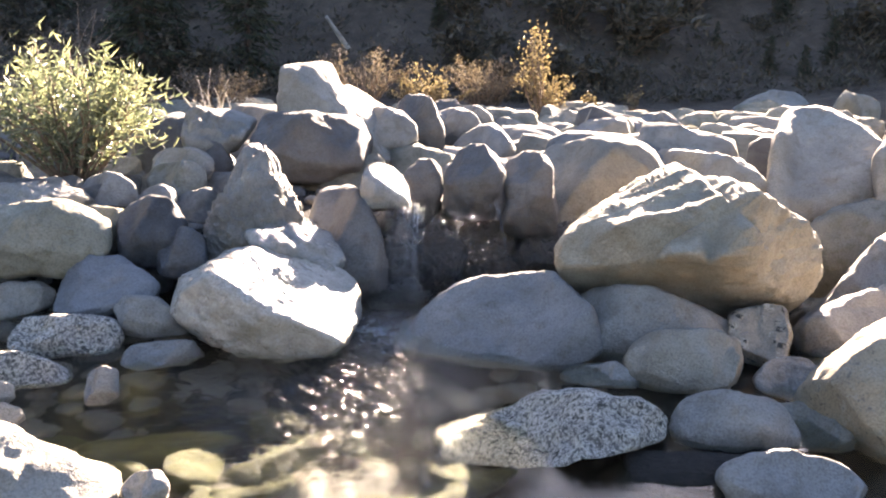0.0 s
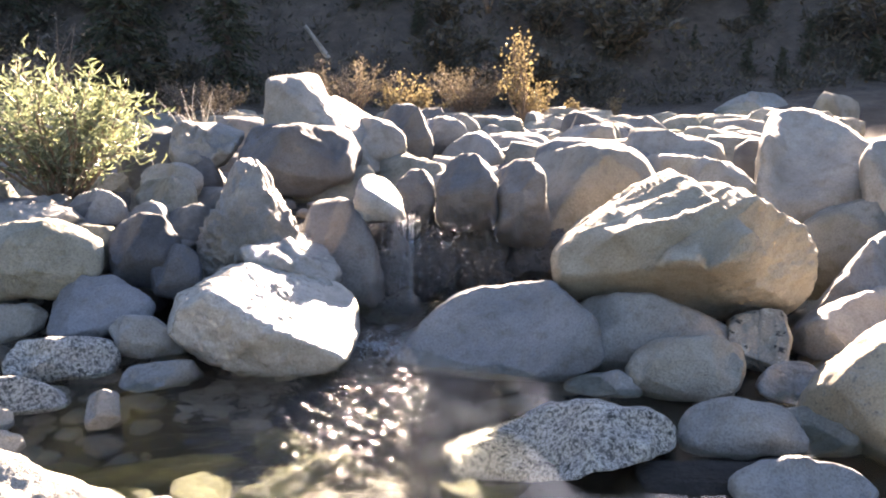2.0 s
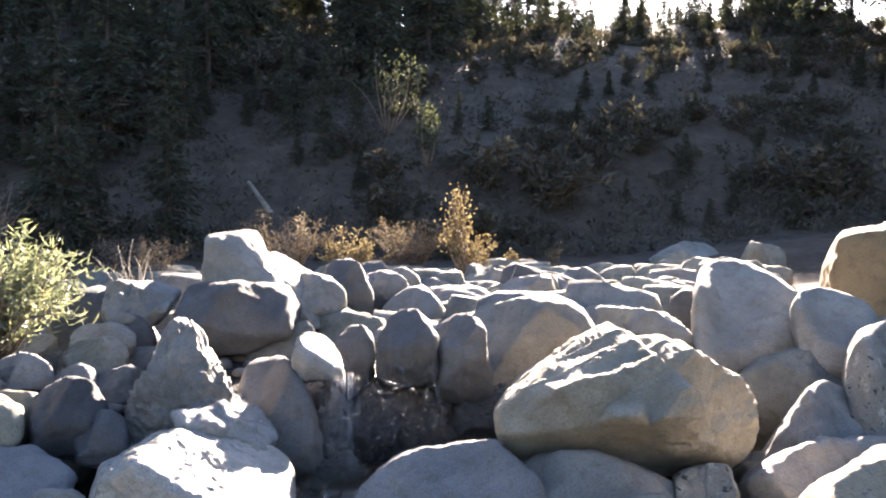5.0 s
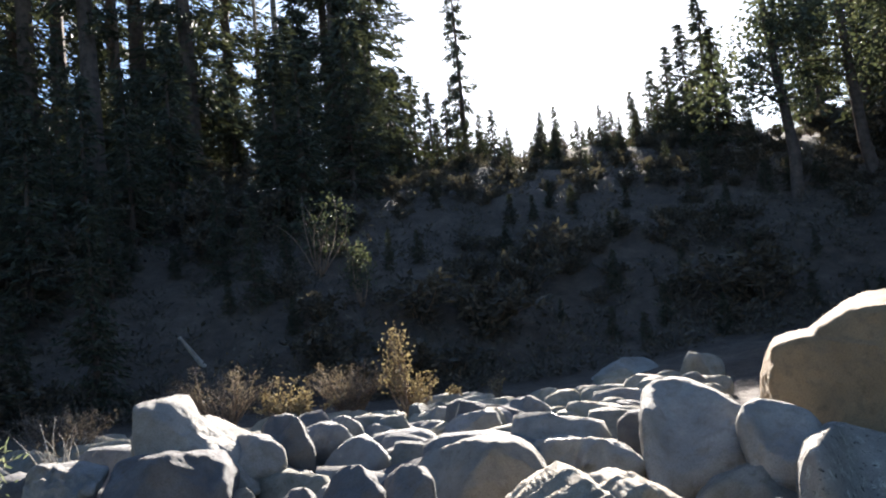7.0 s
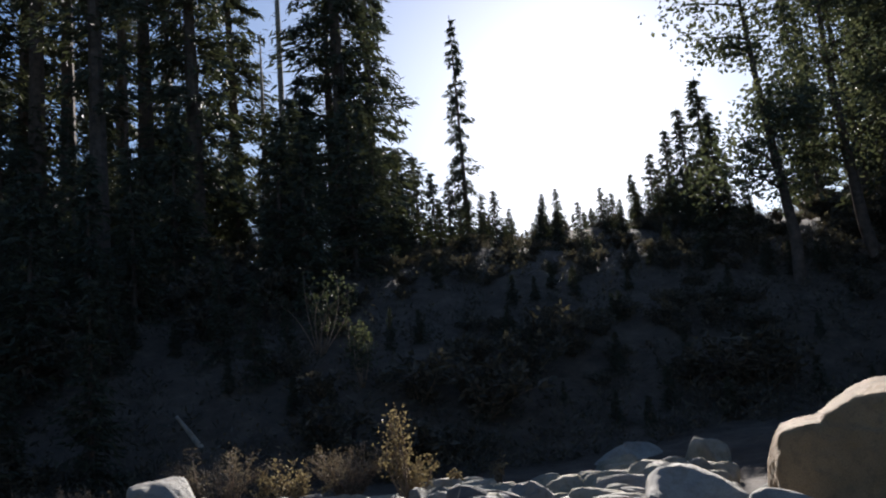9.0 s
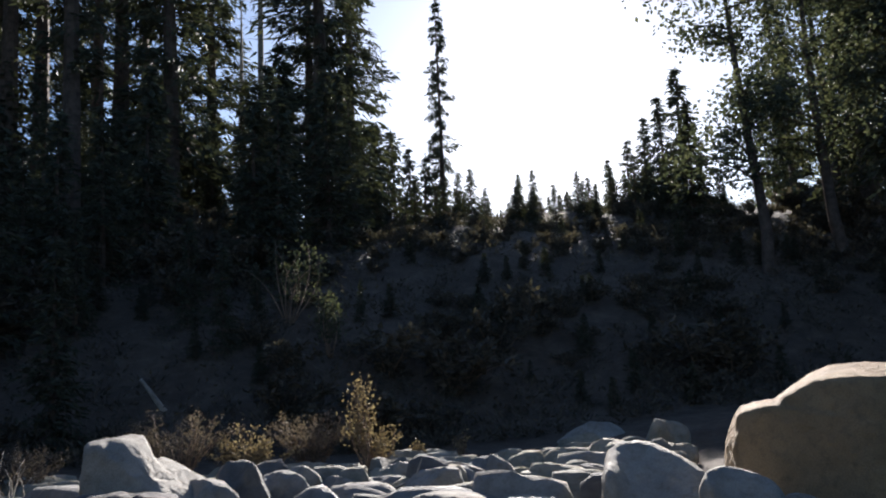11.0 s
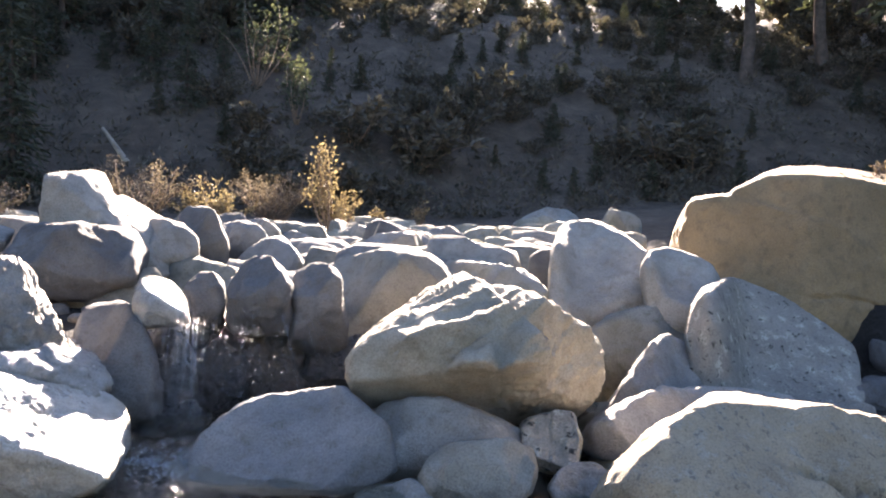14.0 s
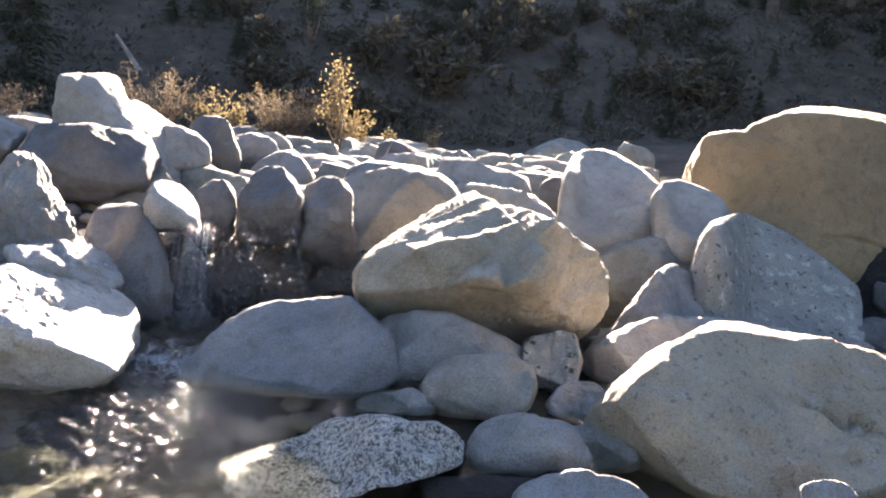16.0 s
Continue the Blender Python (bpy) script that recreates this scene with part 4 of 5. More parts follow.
# ---- sunken stones of the pool ----
SUNK = [(-0.72, 3.5, 0.14, 0.1), (-1.15, 3.25, 0.4, 0.12), (-0.6, 3.2, 0.3, 0.1), (-1.6, 3.1, 0.3, 0.14)]
SUNK += [(rng.uniform(-1.7, 0.35), rng.uniform(2.35, 3.1), rng.uniform(0.08, 0.24), rng.uniform(0.06, 0.14)) for _ in range(26)]
for k, (x, y, a, c) in enumerate(SUNK):
    pts, faces = lump(k + 70, 0.5)
    ob = mesh_from("stone", pts, faces, algae)
    ob.matrix_world = pose(x, y, -0.17, rng.uniform(-8, 8), rng.uniform(-8, 8), 20 * k) @ Matrix.Diagonal((a, c, 0.13, 1))
    tagged(ob, "flat sunken stone with yellow-green algae", "stone", "sunken stones of the pool")

verts, faces = [], []
for k in range(1500):
    y = rng.uniform(1.6, 10)
    x = rng.uniform(-0.75, 0.75) * max(y, 4)
    s = rng.uniform(0.025, 0.1)
    if (-1.0 < x < 1.1 and 4.7 < y < 6.1) or (1.8 < x < 3.7 and y > 4.8) or (x > 0.35 and y < 4.0):
        continue
    pts, fs = ball(2)
    turn = Euler((rng.uniform(-0.3, 0.3), rng.uniform(-0.3, 0.3), rng.uniform(0, 6.28))).to_matrix()
    base, z = len(verts), ground_z(x, y)
    ax, ay, az = s * rng.uniform(0.9, 1.6), s, s * rng.uniform(0.5, 0.8)
    for q in pts:
        w = turn @ Vector((q[0] * ax, q[1] * ay, q[2] * az))
        w *= 1 + 0.18 * noise.noise(Vector(q) * 1.5 + Vector((k, 0, 0)))
        verts.append((x + w.x, y + w.y, z + w.z))
    faces += [tuple(i + base for i in f) for f in fs]
tagged(mesh_from("cobbles", verts, faces, dark), "loose grey cobbles and pebbles between the boulders", "cobbles", kind="stuff")


# ---- plants ----
def tube(verts, faces, a, b, ra, rb, sides=5):
    a, b = Vector(a), Vector(b)
    d = (b - a).normalized()
    u = d.orthogonal().normalized()
    w = d.cross(u)
    base = len(verts)
    for c, r in ((a, ra), (b, rb)):
        for k in range(sides):
            t = 2 * math.pi * k / sides
            verts.append(tuple(c + u * (r * math.cos(t)) + w * (r * math.sin(t))))
    for k in range(sides):
        j = (k + 1) % sides
        faces.append((base + k, base + j, base + sides + j, base + sides + k))


def pipe(verts, faces, points, radii, sides=5):
    """One unbroken tapering tube through the points."""
    pts = [Vector(q) for q in points]
    base = len(verts)
    for i, q in enumerate(pts):
        d = (pts[min(i + 1, len(pts) - 1)] - pts[max(i - 1, 0)]).normalized()
        u = d.cross(Vector((0.31, 0.95, 0.11))).normalized()
        w = d.cross(u)
        for k in range(sides):
            t = 2 * math.pi * k / sides
            verts.append(tuple(q + u * (radii[i] * math.cos(t)) + w * (radii[i] * math.sin(t))))
    for i in range(len(pts) - 1):
        for k in range(sides):
            j = (k + 1) % sides
            a = base + i * sides
            faces.append((a + k, a + j, a + sides + j, a + sides + k))
    faces.append(tuple(base + k for k in reversed(range(sides))))
    faces.append(tuple(base + (len(pts) - 1) * sides + k for k in range(sides)))


def leaf(verts, faces, at, way, length, width, r, fold=0.25):
    """A folded lance-shaped leaf."""
    d = Vector(way).normalized()
    side = d.cross(Vector((r.uniform(-1, 1), r.uniform(-1, 1), r.uniform(-0.2, 1)))).normalized()
    up = side.cross(d) * (width * fold)
    at = Vector(at)
    base = len(verts)
    for s, w in ((0, 0), (0.4, 0.5), (1, 0)):
        mid = at + d * (length * s) - up * (w * 2)
        if w:
            verts.extend([tuple(mid), tuple(mid + side * (width * w) + up), tuple(mid - side * (width * w) + up)])
        else:
            verts.append(tuple(mid))
    faces += [(base, base + 2, base + 1), (base + 1, base + 2, base + 4), (base, base + 1, base + 3), (base + 1, base + 4, base + 3)]


def bush(name, label, at, height, spread, stems, leaves, length, width, leaf_mat, seed, lean=(0, 0), droop=0.15, wood=None, start=0.25):
    r = random.Random(seed)
    lv, lf, stalks = [], [], []
    for k in range(stems):
        sv, sf = [], []
        a = r.uniform(0, 6.283)
        out = spread * math.sqrt(r.uniform(0.02, 1))
        top = Vector((math.cos(a) * out + lean[0], math.sin(a) * out * 0.8 + lean[1], height * r.uniform(0.6, 1.0) * (1 - 0.3 * (out / spread) ** 2)))
        foot = Vector((math.cos(a) * 0.07 * r.random(), math.sin(a) * 0.07 * r.random(), 0))
        bend = Vector((r.uniform(-1, 1), r.uniform(-1, 1), 0)) * 0.12 * height
        last, thick = foot, 0.011 * height
        n = 7
        line = []
        for i in range(1, n + 1):
            t = i / n
            q = foot.lerp(top, t) + bend * math.sin(math.pi * t) + Vector((0, 0, -droop * height * t * t * (out / spread)))
            q.z += 0.25 * height * math.sin(math.pi * t) * (out / spread) * 0.5
            line.append((last, q))
            last = q
        pipe(sv, sf, [foot] + [q for _, q in line], [thick * (1.1 - 0.9 * i / n) for i in range(n + 1)])
        for i in range(leaves):
            t = start + (1 - start) * r.random()
            seg = min(n - 1, int(t * n))
            p, q = line[seg]
            place = p.lerp(q, t * n - seg)
            side = Vector((r.gauss(0, 1), r.gauss(0, 1), r.gauss(0.25, 0.7))).normalized()
            tip = place + side * r.uniform(0, 0.13) * height
            d = (q - p).normalized() * 0.5 + Vector((r.gauss(0, 0.8), r.gauss(0, 0.8), r.gauss(0.25, 0.7)))
            d.z -= droop
            leaf(lv, lf, tip, d, length * r.uniform(0.6, 1.2), width * r.uniform(0.7, 1.2), r)
        stalks.append((sv, sf))
    thing = new(name)
    thing.location = at
    for sv, sf in stalks:
        under(mesh_from("stem", sv, sf, wood or twig_wood), thing)
    tagged(under(mesh_from("foliage", lv, lf, leaf_mat, False), thing), kind="stuff")
    return tagged(thing, label, "bush")


def droplet(verts, faces, at, size):
    pts, fs = ball(1)
    base = len(verts)
    verts.extend(tuple(Vector(at) + Vector(q) * size) for q in pts)
    faces.extend(tuple(i + base for i in f) for f in fs)


def waterfall():
    """Thin veils of water over the wet ledge, with flying drops and froth at the foot."""
    r = random.Random(77)
    thing = new("waterfall")
    thing.location = (0, 0, 0)
    for k in range(54):
        x = r.gauss(-0.17, 0.06) if k < 36 else r.uniform(0.05, 0.75)
        top = 0.56 - 0.12 * max(0, x - 0.1) - r.uniform(0, 0.05)
        v, f = [], []
        w0 = r.uniform(0.0006, 0.002)
        y0 = 5.42 if k < 36 else 5.95
        line, wide = [Vector((x, y0, top))], [w0]
        for i in range(1, 15):
            t = i / 14
            line.append(Vector((x + 0.25 * (x + 0.12) * t + 0.003 * r.gauss(0, 1), y0 - 0.3 * t ** 0.6, top - (top + 0.01) * t ** 1.4)))
            wide.append(w0 * (1 - 0.6 * t) * r.uniform(0.6, 1.4))
        pipe(v, f, line, wide)
        under(mesh_from("strand", v, f, spray_mat), thing)
    v, f = [], []
    for k in range(170):
        x = r.choice([r.gauss(0.12, 0.14), r.gauss(0.0, 0.1)])
        droplet(v, f, (x, r.uniform(4.9, 5.2), r.uniform(0.02, 0.62) * (1 - 0.4 * abs(x - 0.1))), r.uniform(0.002, 0.006))
    tagged(under(mesh_from("spray", v, f, spray_mat), thing), kind="stuff")
    v, f = [], []
    for k in range(500):
        a, d = r.uniform(0, 6.283), abs(r.gauss(0, 0.16))
        droplet(v, f, (-0.32 + 1.3 * d * math.cos(a), 4.5 + d * math.sin(a), 0.004), r.uniform(0.003, 0.011))
    tagged(under(mesh_from("froth", v, f, spray_mat), thing), kind="stuff")
    tagged(thing, "thin waterfall trickling over a dark wet ledge", "waterfall")


waterfall()
bush("willow_bush", "leafy yellow-green willow bush growing between boulders", (-2.72, 6.3, 0.42), 1.22, 0.74, 56, 95, 0.095, 0.017, willow_leaf, 5, droop=0.12, start=0.18)
bush("sapling", "pale green sapling on the slope", (1.39, 18.6, ground_z(1.39, 18.6)), 1.7, 0.4, 10, 60, 0.09, 0.06, light_leaf, 21, droop=0.0)
bush("sapling", "pale green sapling on the slope", (0.55, 20.0, ground_z(0.55, 20.0)), 2.2, 1.1, 12, 45, 0.1, 0.06, light_leaf, 22, droop=0.0)
bush("autumn_shrub", "tall slim shrub with orange autumn leaves", (1.36, 11.6, 0.42), 1.5, 0.13, 9, 62, 0.06, 0.04, gold_leaf, 8, lean=(-0.14, 0), droop=0.0, start=0.35)
bush("autumn_shrub", "low orange shrub round the foot of the tall one", (1.42, 11.7, 0.42), 0.8, 0.36, 16, 42, 0.05, 0.03, gold_leaf, 18, droop=0.0)
bush("autumn_shrub", "low golden shrub with thin foliage", (-0.15, 11.7, 0.42), 0.75, 0.6, 26, 60, 0.055, 0.035, gold_leaf, 9, droop=0.0)
bush("autumn_shrub", "brown half-bare shrub beside the stream bed", (0.6, 12.3, 0.42), 0.9, 0.7, 34, 100, 0.04, 0.02, brown_leaf, 10, droop=0.0)
bush("autumn_shrub", "brown half-bare shrub beside the stream bed", (-1.1, 12.1, 0.42), 1.05, 0.85, 36, 80, 0.04, 0.02, brown_leaf, 12, droop=0.0)
bush("autumn_shrub", "low reddish brown shrub behind boulders", (-2.9, 11.2, 0.45), 0.75, 0.7, 30, 90, 0.04, 0.02, brown_leaf, 13, droop=0.0)
bush("autumn_shrub", "tall reddish brown shrub behind the willow", (-4.6, 10.8, 0.5), 1.5, 0.7, 26, 50, 0.05, 0.025, brown_leaf, 14, droop=0.0)
bush("autumn_shrub", "reddish brown shrub behind the willow", (-6.0, 11.2, 0.5), 1.3, 0.8, 26, 50, 0.05, 0.025, brown_leaf, 17, droop=0.0)
bush("autumn_shrub", "small yellow-leaved sprig among stones", (2.0, 11.9, 0.45), 0.45, 0.12, 6, 26, 0.045, 0.03, gold_leaf, 15, droop=0.0)
bush("autumn_shrub", "small yellow-leaved sprig among stones", (2.75, 12.3, 0.45), 0.5, 0.2, 8, 26, 0.045, 0.03, gold_leaf, 16, droop=0.0)


# ---- forest ----
rng = random.Random(5)


def conifer_meshes(height, radius, bare, seed, density=1.0, spray=1.0):
    """Trunk and needle sprays of a spruce or fir, foot at the origin."""
    r = random.Random(seed)
    tv, tf, nv, nf = [], [], [], []
    last, n = Vector((0, 0, -0.5)), 8
    sway = (r.uniform(-0.02, 0.02), r.uniform(-0.02, 0.02))
    for i in range(1, n + 1):
        t = i / n
        q = Vector((sway[0] * height * t * t, sway[1] * height * t * t, height * t))
        w = 0.016 * height
        tube(tv, tf, last, q, w * (1.05 - (i - 1) / n), w * (1.05 - t) + 0.01, 7)
        last = q
    z = height * bare
    while z < height * 0.985:
        t = (z / height - bare) / (1 - bare)
        reach = radius * (1 - t) ** 0.8 * r.uniform(0.75, 1.1) + 0.15
        for k in range(max(3, int(r.uniform(4, 7)))):
            a = r.uniform(0, 6.283)
            long = reach * r.uniform(0.55, 1.1)
            rise = r.uniform(-0.45, 0.05)
            d = Vector((math.cos(a), math.sin(a), rise)).normalized()
            foot = Vector((sway[0] * height * (z / height) ** 2, sway[1] * height * (z / height) ** 2, z))
            tip = foot + d * long
            tube(tv, tf, foot, tip, 0.02 * (1 - t) + 0.012, 0.006, 3)
            count = int((14 + 24 * long) * density)
            for j in range(count):
                s = r.uniform(0.2, 1.05)
                c = foot + d * (long * s) + Vector((r.gauss(0, 0.1), r.gauss(0, 0.1), r.gauss(-0.08, 0.08))) * (0.5 + long * 0.5)
                w = d + Vector((r.gauss(0, 0.7), r.gauss(0, 0.7), r.gauss(-0.35, 0.35)))
                w.normalize()
                e = w.cross(Vector((r.gauss(0, 1), r.gauss(0, 1), r.gauss(0, 1)))).normalized()
                size = spray * r.uniform(0.12, 0.26) * (0.8 + 0.02 * height)
                b = len(nv)
                nv.extend([tuple(c - e * size * 0.16), tuple(c + w * size), tuple(c + e * size * 0.16), tuple(c - w * size * 0.3)])
                nf.append((b, b + 1, b + 2, b + 3))
        z += height * r.uniform(0.018, 0.034)
    made = []
    for name, v, f, m in (("trunk", tv, tf, bark), ("crown", nv, nf, needle)):
        me = bpy.data.meshes.new(name)
        me.from_pydata(v, [], f)
        me.materials.append(m)
        made.append(me)
    return made


def alder(x, y, height, seed):
    """Broad-leaved tree: tapered trunk, rising limbs, and a loose crown of small leaves."""
    r = random.Random(seed)
    thing = new("alder_tree")
    thing.location = (x, y, ground_z(x, y) - 0.1)
    tv, tf, lv, lf = [], [], [], []
    last, spine = Vector((0, 0, 0)), []
    for i in range(1, 10):
        t = i / 9
        q = Vector((0.4 * math.sin(2.1 * t + seed), 0.4 * math.sin(1.7 * t), height * t))
        tube(tv, tf, last, q, 0.016 * height * (1.08 - t), 0.016 * height * (0.98 - 0.95 * t), 7)
        spine.append(q)
        last = q
    under(mesh_from("trunk", tv, tf, bark), thing)
    for k in range(26):
        foot = spine[1 + k % 8].lerp(spine[min(8, 2 + k % 8)], r.random())
        a, long = r.uniform(0, 6.283), height * r.uniform(0.16, 0.3) * (1.1 - 0.6 * foot.z / height)
        d = Vector((math.cos(a), math.sin(a), r.uniform(0.2, 0.7))).normalized()
        v, f = [], []
        last = foot
        for i in range(1, 5):
            q = foot + d * (long * i / 4) + Vector((r.gauss(0, 0.05), r.gauss(0, 0.05), -0.04 * i * i * long / 4))
            tube(v, f, last, q, 0.05 * (1.1 - i / 4), 0.05 * (1.1 - (i + 1) / 5), 5)
            for j in range(70):
                c = last.lerp(q, r.random()) + Vector((r.gauss(0, 0.28), r.gauss(0, 0.28), r.gauss(-0.1, 0.25))) * (0.5 + long * 0.3)
                leaf(lv, lf, c, (r.gauss(0, 1), r.gauss(0, 1), r.gauss(-0.4, 0.6)), r.uniform(0.11, 0.21), r.uniform(0.07, 0.13), r)
            last = q
        under(mesh_from("limb", v, f, bark), thing)
    tagged(under(mesh_from("crown", lv, lf, light_leaf, False), thing), kind="stuff")
    tagged(thing, "pale-leaved alder with a loose open crown", "tree")


alder(13.5, 21.0, 11.5, 34)
alder(16.4, 21.5, 12.5, 35)
alder(19.5, 22.5, 12, 31)
alder(23.5, 26, 14, 32)
alder(24.0, 32, 15, 33)

KINDS = [conifer_meshes(18, 2.7, 0.1, 1, 1.3, 1.15), conifer_meshes(20, 2.3, 0.28, 2, 1.1), conifer_meshes(22, 2.0, 0.45, 3, 0.9), conifer_meshes(9, 1.7, 0.04, 4, 0.5, 1.5), conifer_meshes(15, 2.0, 0.1, 5, 1.0, 1.2)]
HEIGHTS = [18, 20, 22, 9, 15]


def conifer(az, far, height, kind, turn, label="tall dark conifer on the wooded slope", slim=1.0):
    x, y = far * math.sin(radians(az)), far * math.cos(radians(az))
    thing = new("conifer_tree")
    s = height / HEIGHTS[kind]
    thing.matrix_world = pose(x, y, ground_z(x, y) - 0.1, 0, 0, turn) @ Matrix.Diagonal((s * slim, s * slim, s, 1))
    for name, me in zip(("trunk", "crown"), KINDS[kind]):
        under(new(name, me), thing)
    tagged(thing, label, "tree", "trees of the wooded slope")


conifer(-15.4, 36, 24, 2, 10)
conifer(-13.6, 40, 25, 2, 80)
conifer(-11.8, 34, 24, 1, 150)
conifer(-10.4, 46, 27, 2, 200)
conifer(-8.9, 38, 26, 2, 300)
conifer(-5.8, 36, 24, 0, 40)
conifer(4.0, 37, 25, 0, 120)
conifer(3.2, 41, 20, 1, 20)
conifer(12.2, 48, 16, 4, 60, slim=0.65)
conifer(5.9, 43, 21, 0, 200)
for k in range(7):
    conifer(-29 + 4.3 * k, 44 + 7 * (k % 3), rng.uniform(23, 28), (0, 4)[k % 2], 77 * k)
conifer(-18.5, 38, 25, 1, 70)
conifer(-22, 33, 24, 0, 170)
conifer(-26, 37, 25, 2, 270)
conifer(-30, 34, 24, 1, 30)
conifer(41, 30, 20, 0, 215)
conifer(39, 40, 24, 1, 315)
conifer(45, 28, 21, 0, 15)
conifer(50, 33, 22, 0, 115)
for az, far, el in ((7.6, 44, 17.0), (8.9, 47, 16.4), (9.9, 42, 15.2), (10.9, 46, 14.6), (12.2, 43, 13.0), (13.4, 47, 12.2), (14.8, 44, 11.6), (16.5, 47, 11.2), (18.5, 45, 11.0),
                    (20.4, 47, 11.6), (22.0, 44, 12.6), (23.4, 47, 13.6), (24.6, 43, 14.8), (25.8, 46, 16.2), (27.0, 42, 17.4), (28.2, 46, 19.0), (28.6, 30, 17.0)):
    x, y = far * math.sin(radians(az)), far * math.cos(radians(az))
    conifer(az, far, 1.65 + far * math.tan(radians(el)) - ground_z(x, y), 3, az * 77, "dark conifer on the crest of the slope", slim=1.1)
for k in range(150):
    az, far = rng.uniform(-40, 56), rng.uniform(19, 60)
    x, y = far * math.sin(radians(az)), far * math.cos(radians(az))
    gap = x - y * math.tan(SUN_AZ)
    if 7 < az < 15.5 or far < 23 and (-10 < az < -5 or 1.5 < az < 6):
        continue
    limit = min(14, far * 0.3) if az > 8 else min(11, far * 0.26)
    if -7 < gap < 9.5:
        limit = min(7, 0.4 + (y - 7) * 0.28 - ground_z(x, y))
    if limit < 0.9:
        continue
    limit = min(limit, 5 + (far - 20) * 0.32) if -3.2 < az < 0.5 else limit
    conifer(az, far, rng.uniform(0.6, 1.0) * limit, 3 if limit < 8 else rng.choice([0, 3, 4]), rng.uniform(0, 360), "young dark conifer on the wooded slope")

for k in range(70):
    az, far = rng.uniform(-36, 46), rng.uniform(15.8, 29)
    x, y = far * math.sin(radians(az)), far * math.cos(radians(az))
    if -7 < x - y * math.tan(SUN_AZ) < 9.5:
        continue
    if far < 22 and (-10 < az < -5 or 1.5 < az < 6):
        continue
    limit = min(5.5, far * 0.24 + 1.2 - ground_z(x, y))
    conifer(az, far, rng.uniform(0.45, 1.0) * limit, 3, rng.uniform(0, 360), "small bushy conifer at the foot of the slope")
low = random.Random(23)
for k in range(64):
    conifer(low.uniform(7, 31), low.uniform(31, 44), low.uniform(1.2, 2.5), 3, low.uniform(0, 360), "young dark conifer on the crest of the slope", slim=1.25)
for k in range(70):
    az, far = low.uniform(-12, 42), low.uniform(17, 29)
    if far < 20 and (-10 < az < -5 or 1.5 < az < 6):
        continue
    conifer(az, far, low.uniform(0.5, 1.05), 3, low.uniform(0, 360), "knee-high conifer seedling on the shaded slope", slim=1.5)
# Added ring of unseen trees beside and behind the camera, blocking sky fill.
for k in range(26):
    az, far = rng.uniform(64, 312), rng.uniform(13, 34)
    conifer(az, far, rng.uniform(14, 21), 3, rng.uniform(0, 360), "unseen conifer behind the view, added to cut sky light")


def snag(az, far, height, seed):
    r = random.Random(seed)
    x, y = far * math.sin(radians(az)), far * math.cos(radians(az))
    v, f = [], []
    tube(v, f, (0, 0, -0.4), (0.1, 0, height * 0.6), 0.2, 0.12, 7)
    tube(v, f, (0.1, 0, height * 0.6), (0.15, 0, height), 0.12, 0.02, 7)
    for k in range(46):
        z = height * r.uniform(0.35, 0.98)
        a, long = r.uniform(0, 6.283), r.uniform(0.4, 1.5) * (1.15 - z / height)
        d = Vector((math.cos(a) * long, math.sin(a) * long, -0.25 * long))
        tube(v, f, (0.1, 0, z), Vector((0.1, 0, z)) + d, 0.025, 0.008, 4)
        tube(v, f, Vector((0.1, 0, z)) + d, Vector((0.1, 0, z)) + d * 1.25 + Vector((0, 0, -0.2 * long)), 0.009, 0.004, 3)
    thing = mesh_from("dead_tree", v, f, grey_wood)
    thing.location = (x, y, ground_z(x, y))
    tagged(thing, "bare dead conifer with short broken branches", "tree")


snag(-0.1, 40, 22, 3)
snag(-1.45, 42, 12.5, 4)


# ---- thickets of the slope ----
dark_leaf = leaf_material("thicket_leaf", [(0.0, (0.045, 0.043, 0.034)), (0.6, (0.085, 0.075, 0.057)), (1.0, (0.14, 0.115, 0.085))], 0.15, 0.75)
models = [bush("thicket", "dark tangled thicket on the shaded slope", (4 + k, 17.5 + k, ground_z(4 + k, 17.5 + k) - 0.1), 1.3, 1.0, 12, 62, 0.19, 0.09, dark_leaf, 50 + k, droop=0.0, start=0.1) for k in range(3)]
for k in range(330):
    y = 15.2 + 22 * rng.random()
    x = rng.uniform(-0.5, 0.9) * y
    if k > 150:
        y = rng.uniform(30, 39) if k % 2 else rng.uniform(18, 30)
        x = y * math.tan(SUN_AZ) + rng.uniform(-8, 10)
    s = rng.uniform(0.6, 1.25)
    if y < 21 and (-0.23 < x / y < -0.04 or 0.03 < x / y < 0.1):
        continue
    if y > 18 and -9 < x - y * math.tan(SUN_AZ) < 9.5:
        s *= 0.5
    ob = copy_thing(models[k % 3], pose(x, y, ground_z(x, y) - 0.1, 0, 0, rng.uniform(0, 360)))
    ob.scale = (s * 1.2, s * 1.2, s * min(1.0, 0.6 + y * 0.02))
    tagged(ob, group="thickets of the slope")


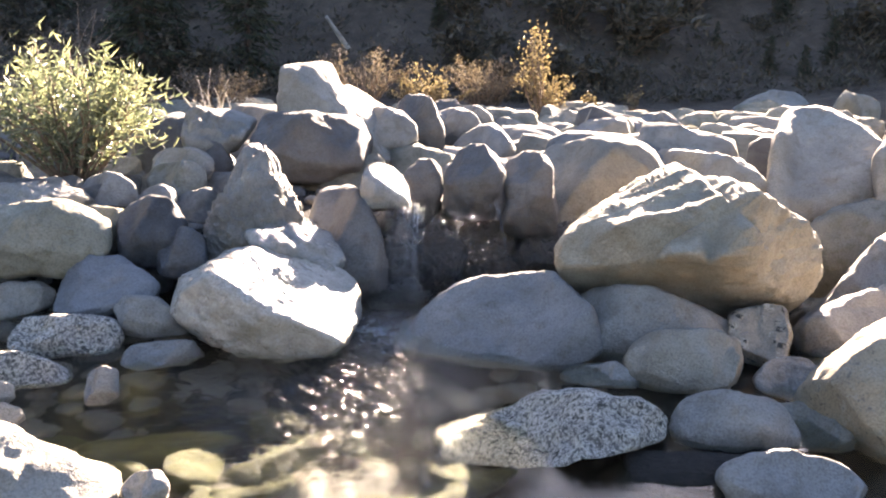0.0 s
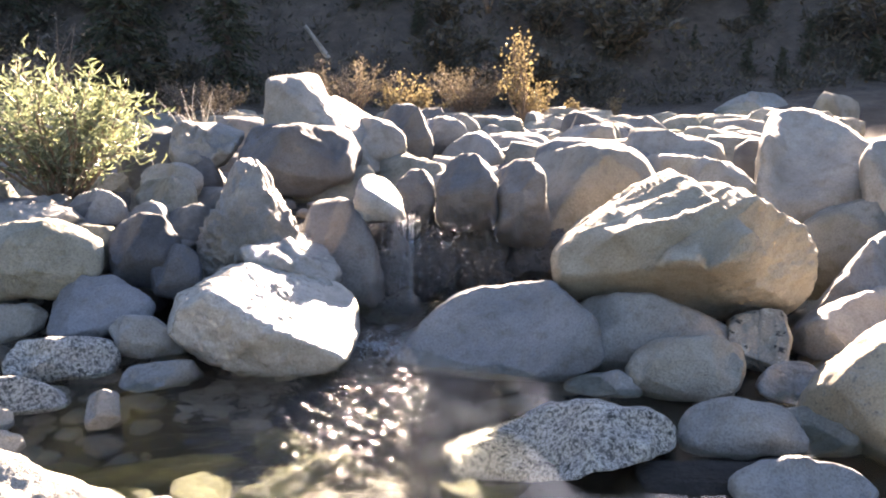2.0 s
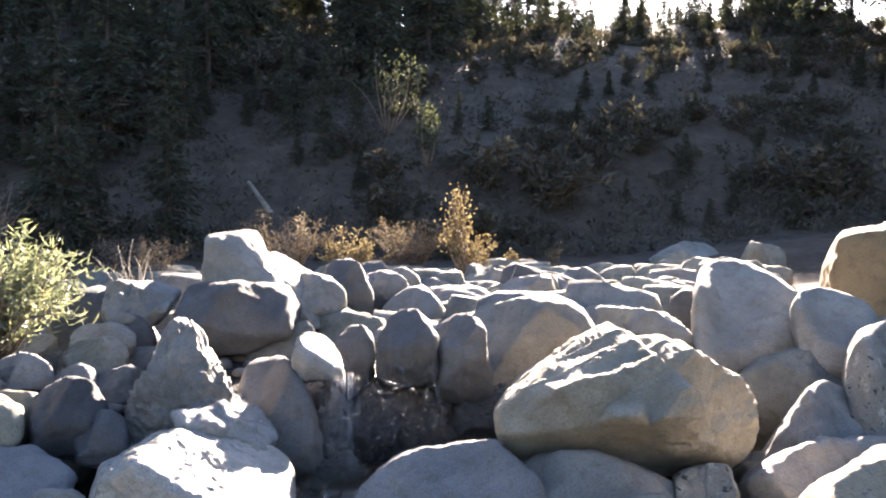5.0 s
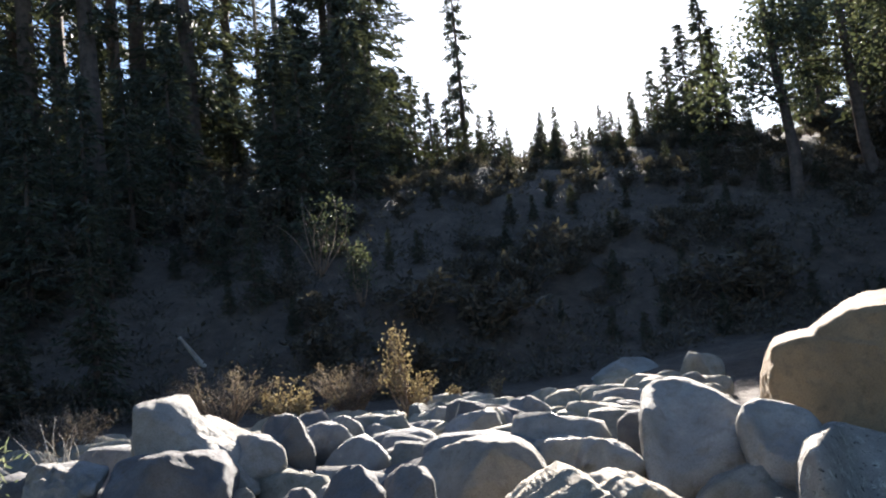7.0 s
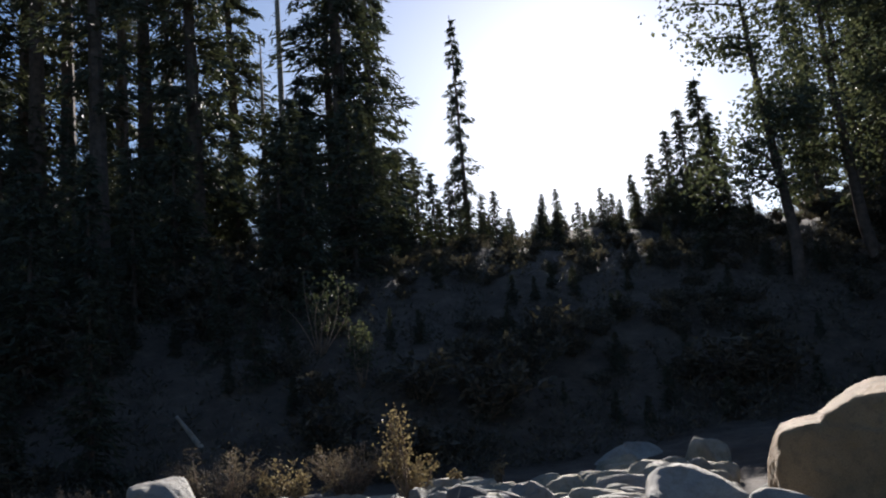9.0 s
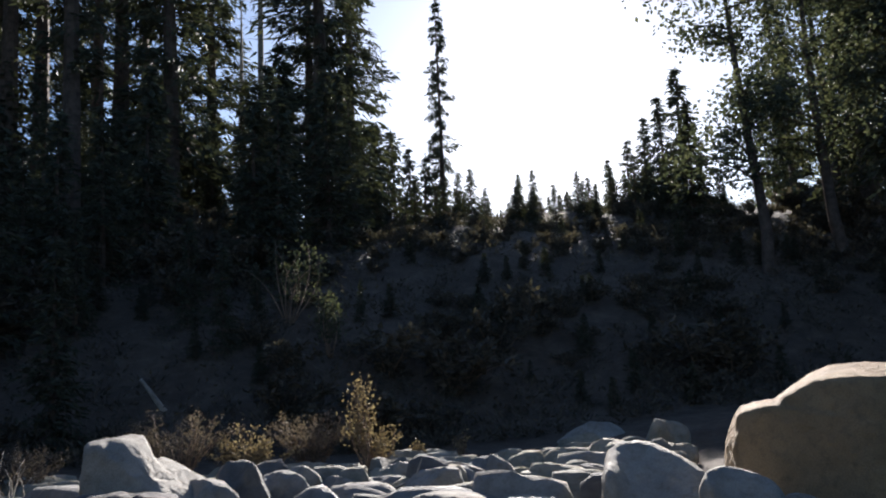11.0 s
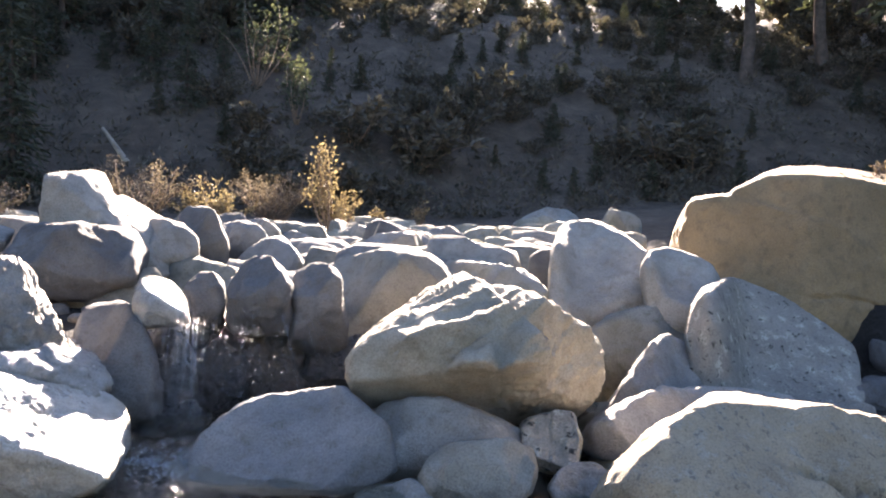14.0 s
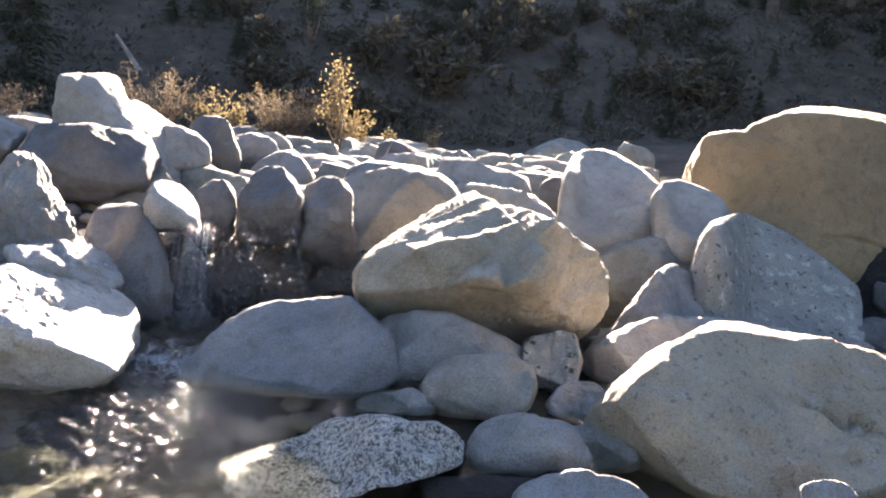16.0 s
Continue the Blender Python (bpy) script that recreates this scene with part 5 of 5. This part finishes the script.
# ---- loose wood ----
def log(name, label, points, thick, material):
    """A crooked weathered branch or log through a few points."""
    v, f, line = [], [], []
    for a, c in zip(points, points[1:]):
        line += [Vector(a).lerp(Vector(c), j / 4) for j in range(4)]
    line.append(Vector(points[-1]))
    pipe(v, f, line, [thick * (1 - 0.6 * k / len(line)) * (1 + 0.12 * noise.noise(q * 9)) for k, q in enumerate(line)], 8)
    return tagged(mesh_from(name, v, f, material), label, "log" if thick > 0.03 else "branch")


log("log", "pale weathered log leaning on the slope", [(-1.75, 17.1, 1.09), (-1.93, 17.1, 1.35), (-2.1, 17.1, 1.6), (-2.27, 17.1, 1.84)], 0.07, grey_wood)
log("log", "long fallen log lying across the slope", [(-11.5, 24, ground_z(-11.5, 24) + 0.15), (-9, 24.4, ground_z(-9, 24.4) + 0.2), (-6.5, 24.2, ground_z(-6.5, 24.2) + 0.1)], 0.16, grey_wood)
log("branch", "thin pale driftwood branch caught on the stones", [(1.1, 9.45, 0.62), (1.33, 9.4, 0.55), (1.5, 9.4, 0.62), (1.58, 9.4, 0.69), (1.64, 9.4, 0.84)], 0.014, grey_wood)
bush("dead_shrub", "bare grey tangle of driftwood twigs behind boulders", (-2.35, 8.9, 0.45), 0.85, 0.45, 16, 5, 0.03, 0.015, brown_leaf, 43, droop=0.05, wood=grey_wood)
bush("sprig", "thin leafy sprig growing behind the tan boulder", (5.85, 6.85, 1.5), 0.3, 0.1, 5, 16, 0.04, 0.025, brown_leaf, 41, droop=0.0)


# ---- undergrowth of the slope ----
verts, faces = [], []
for k in range(3200):
    y = 14.8 + 32 * rng.random() ** 1.4
    x = rng.uniform(-0.75, 1.0) * y
    z, tall = ground_z(x, y), rng.uniform(0.2, 0.6)
    for j in range(20):
        a, e = rng.uniform(0, 6.283), rng.uniform(0.1, 1.3)
        d = Vector((math.cos(a) * math.cos(e), math.sin(a) * math.cos(e), math.sin(e)))
        q = Vector((x, y, z)) + d * tall * rng.uniform(0.2, 1.0)
        leaf(verts, faces, q, d + Vector((rng.gauss(0, 0.6), rng.gauss(0, 0.6), 0)), rng.uniform(0.07, 0.2), rng.uniform(0.025, 0.065), rng)
tagged(mesh_from("undergrowth", verts, faces, dark_leaf, False), "dry brown brush covering the shaded slope", "undergrowth", kind="stuff")
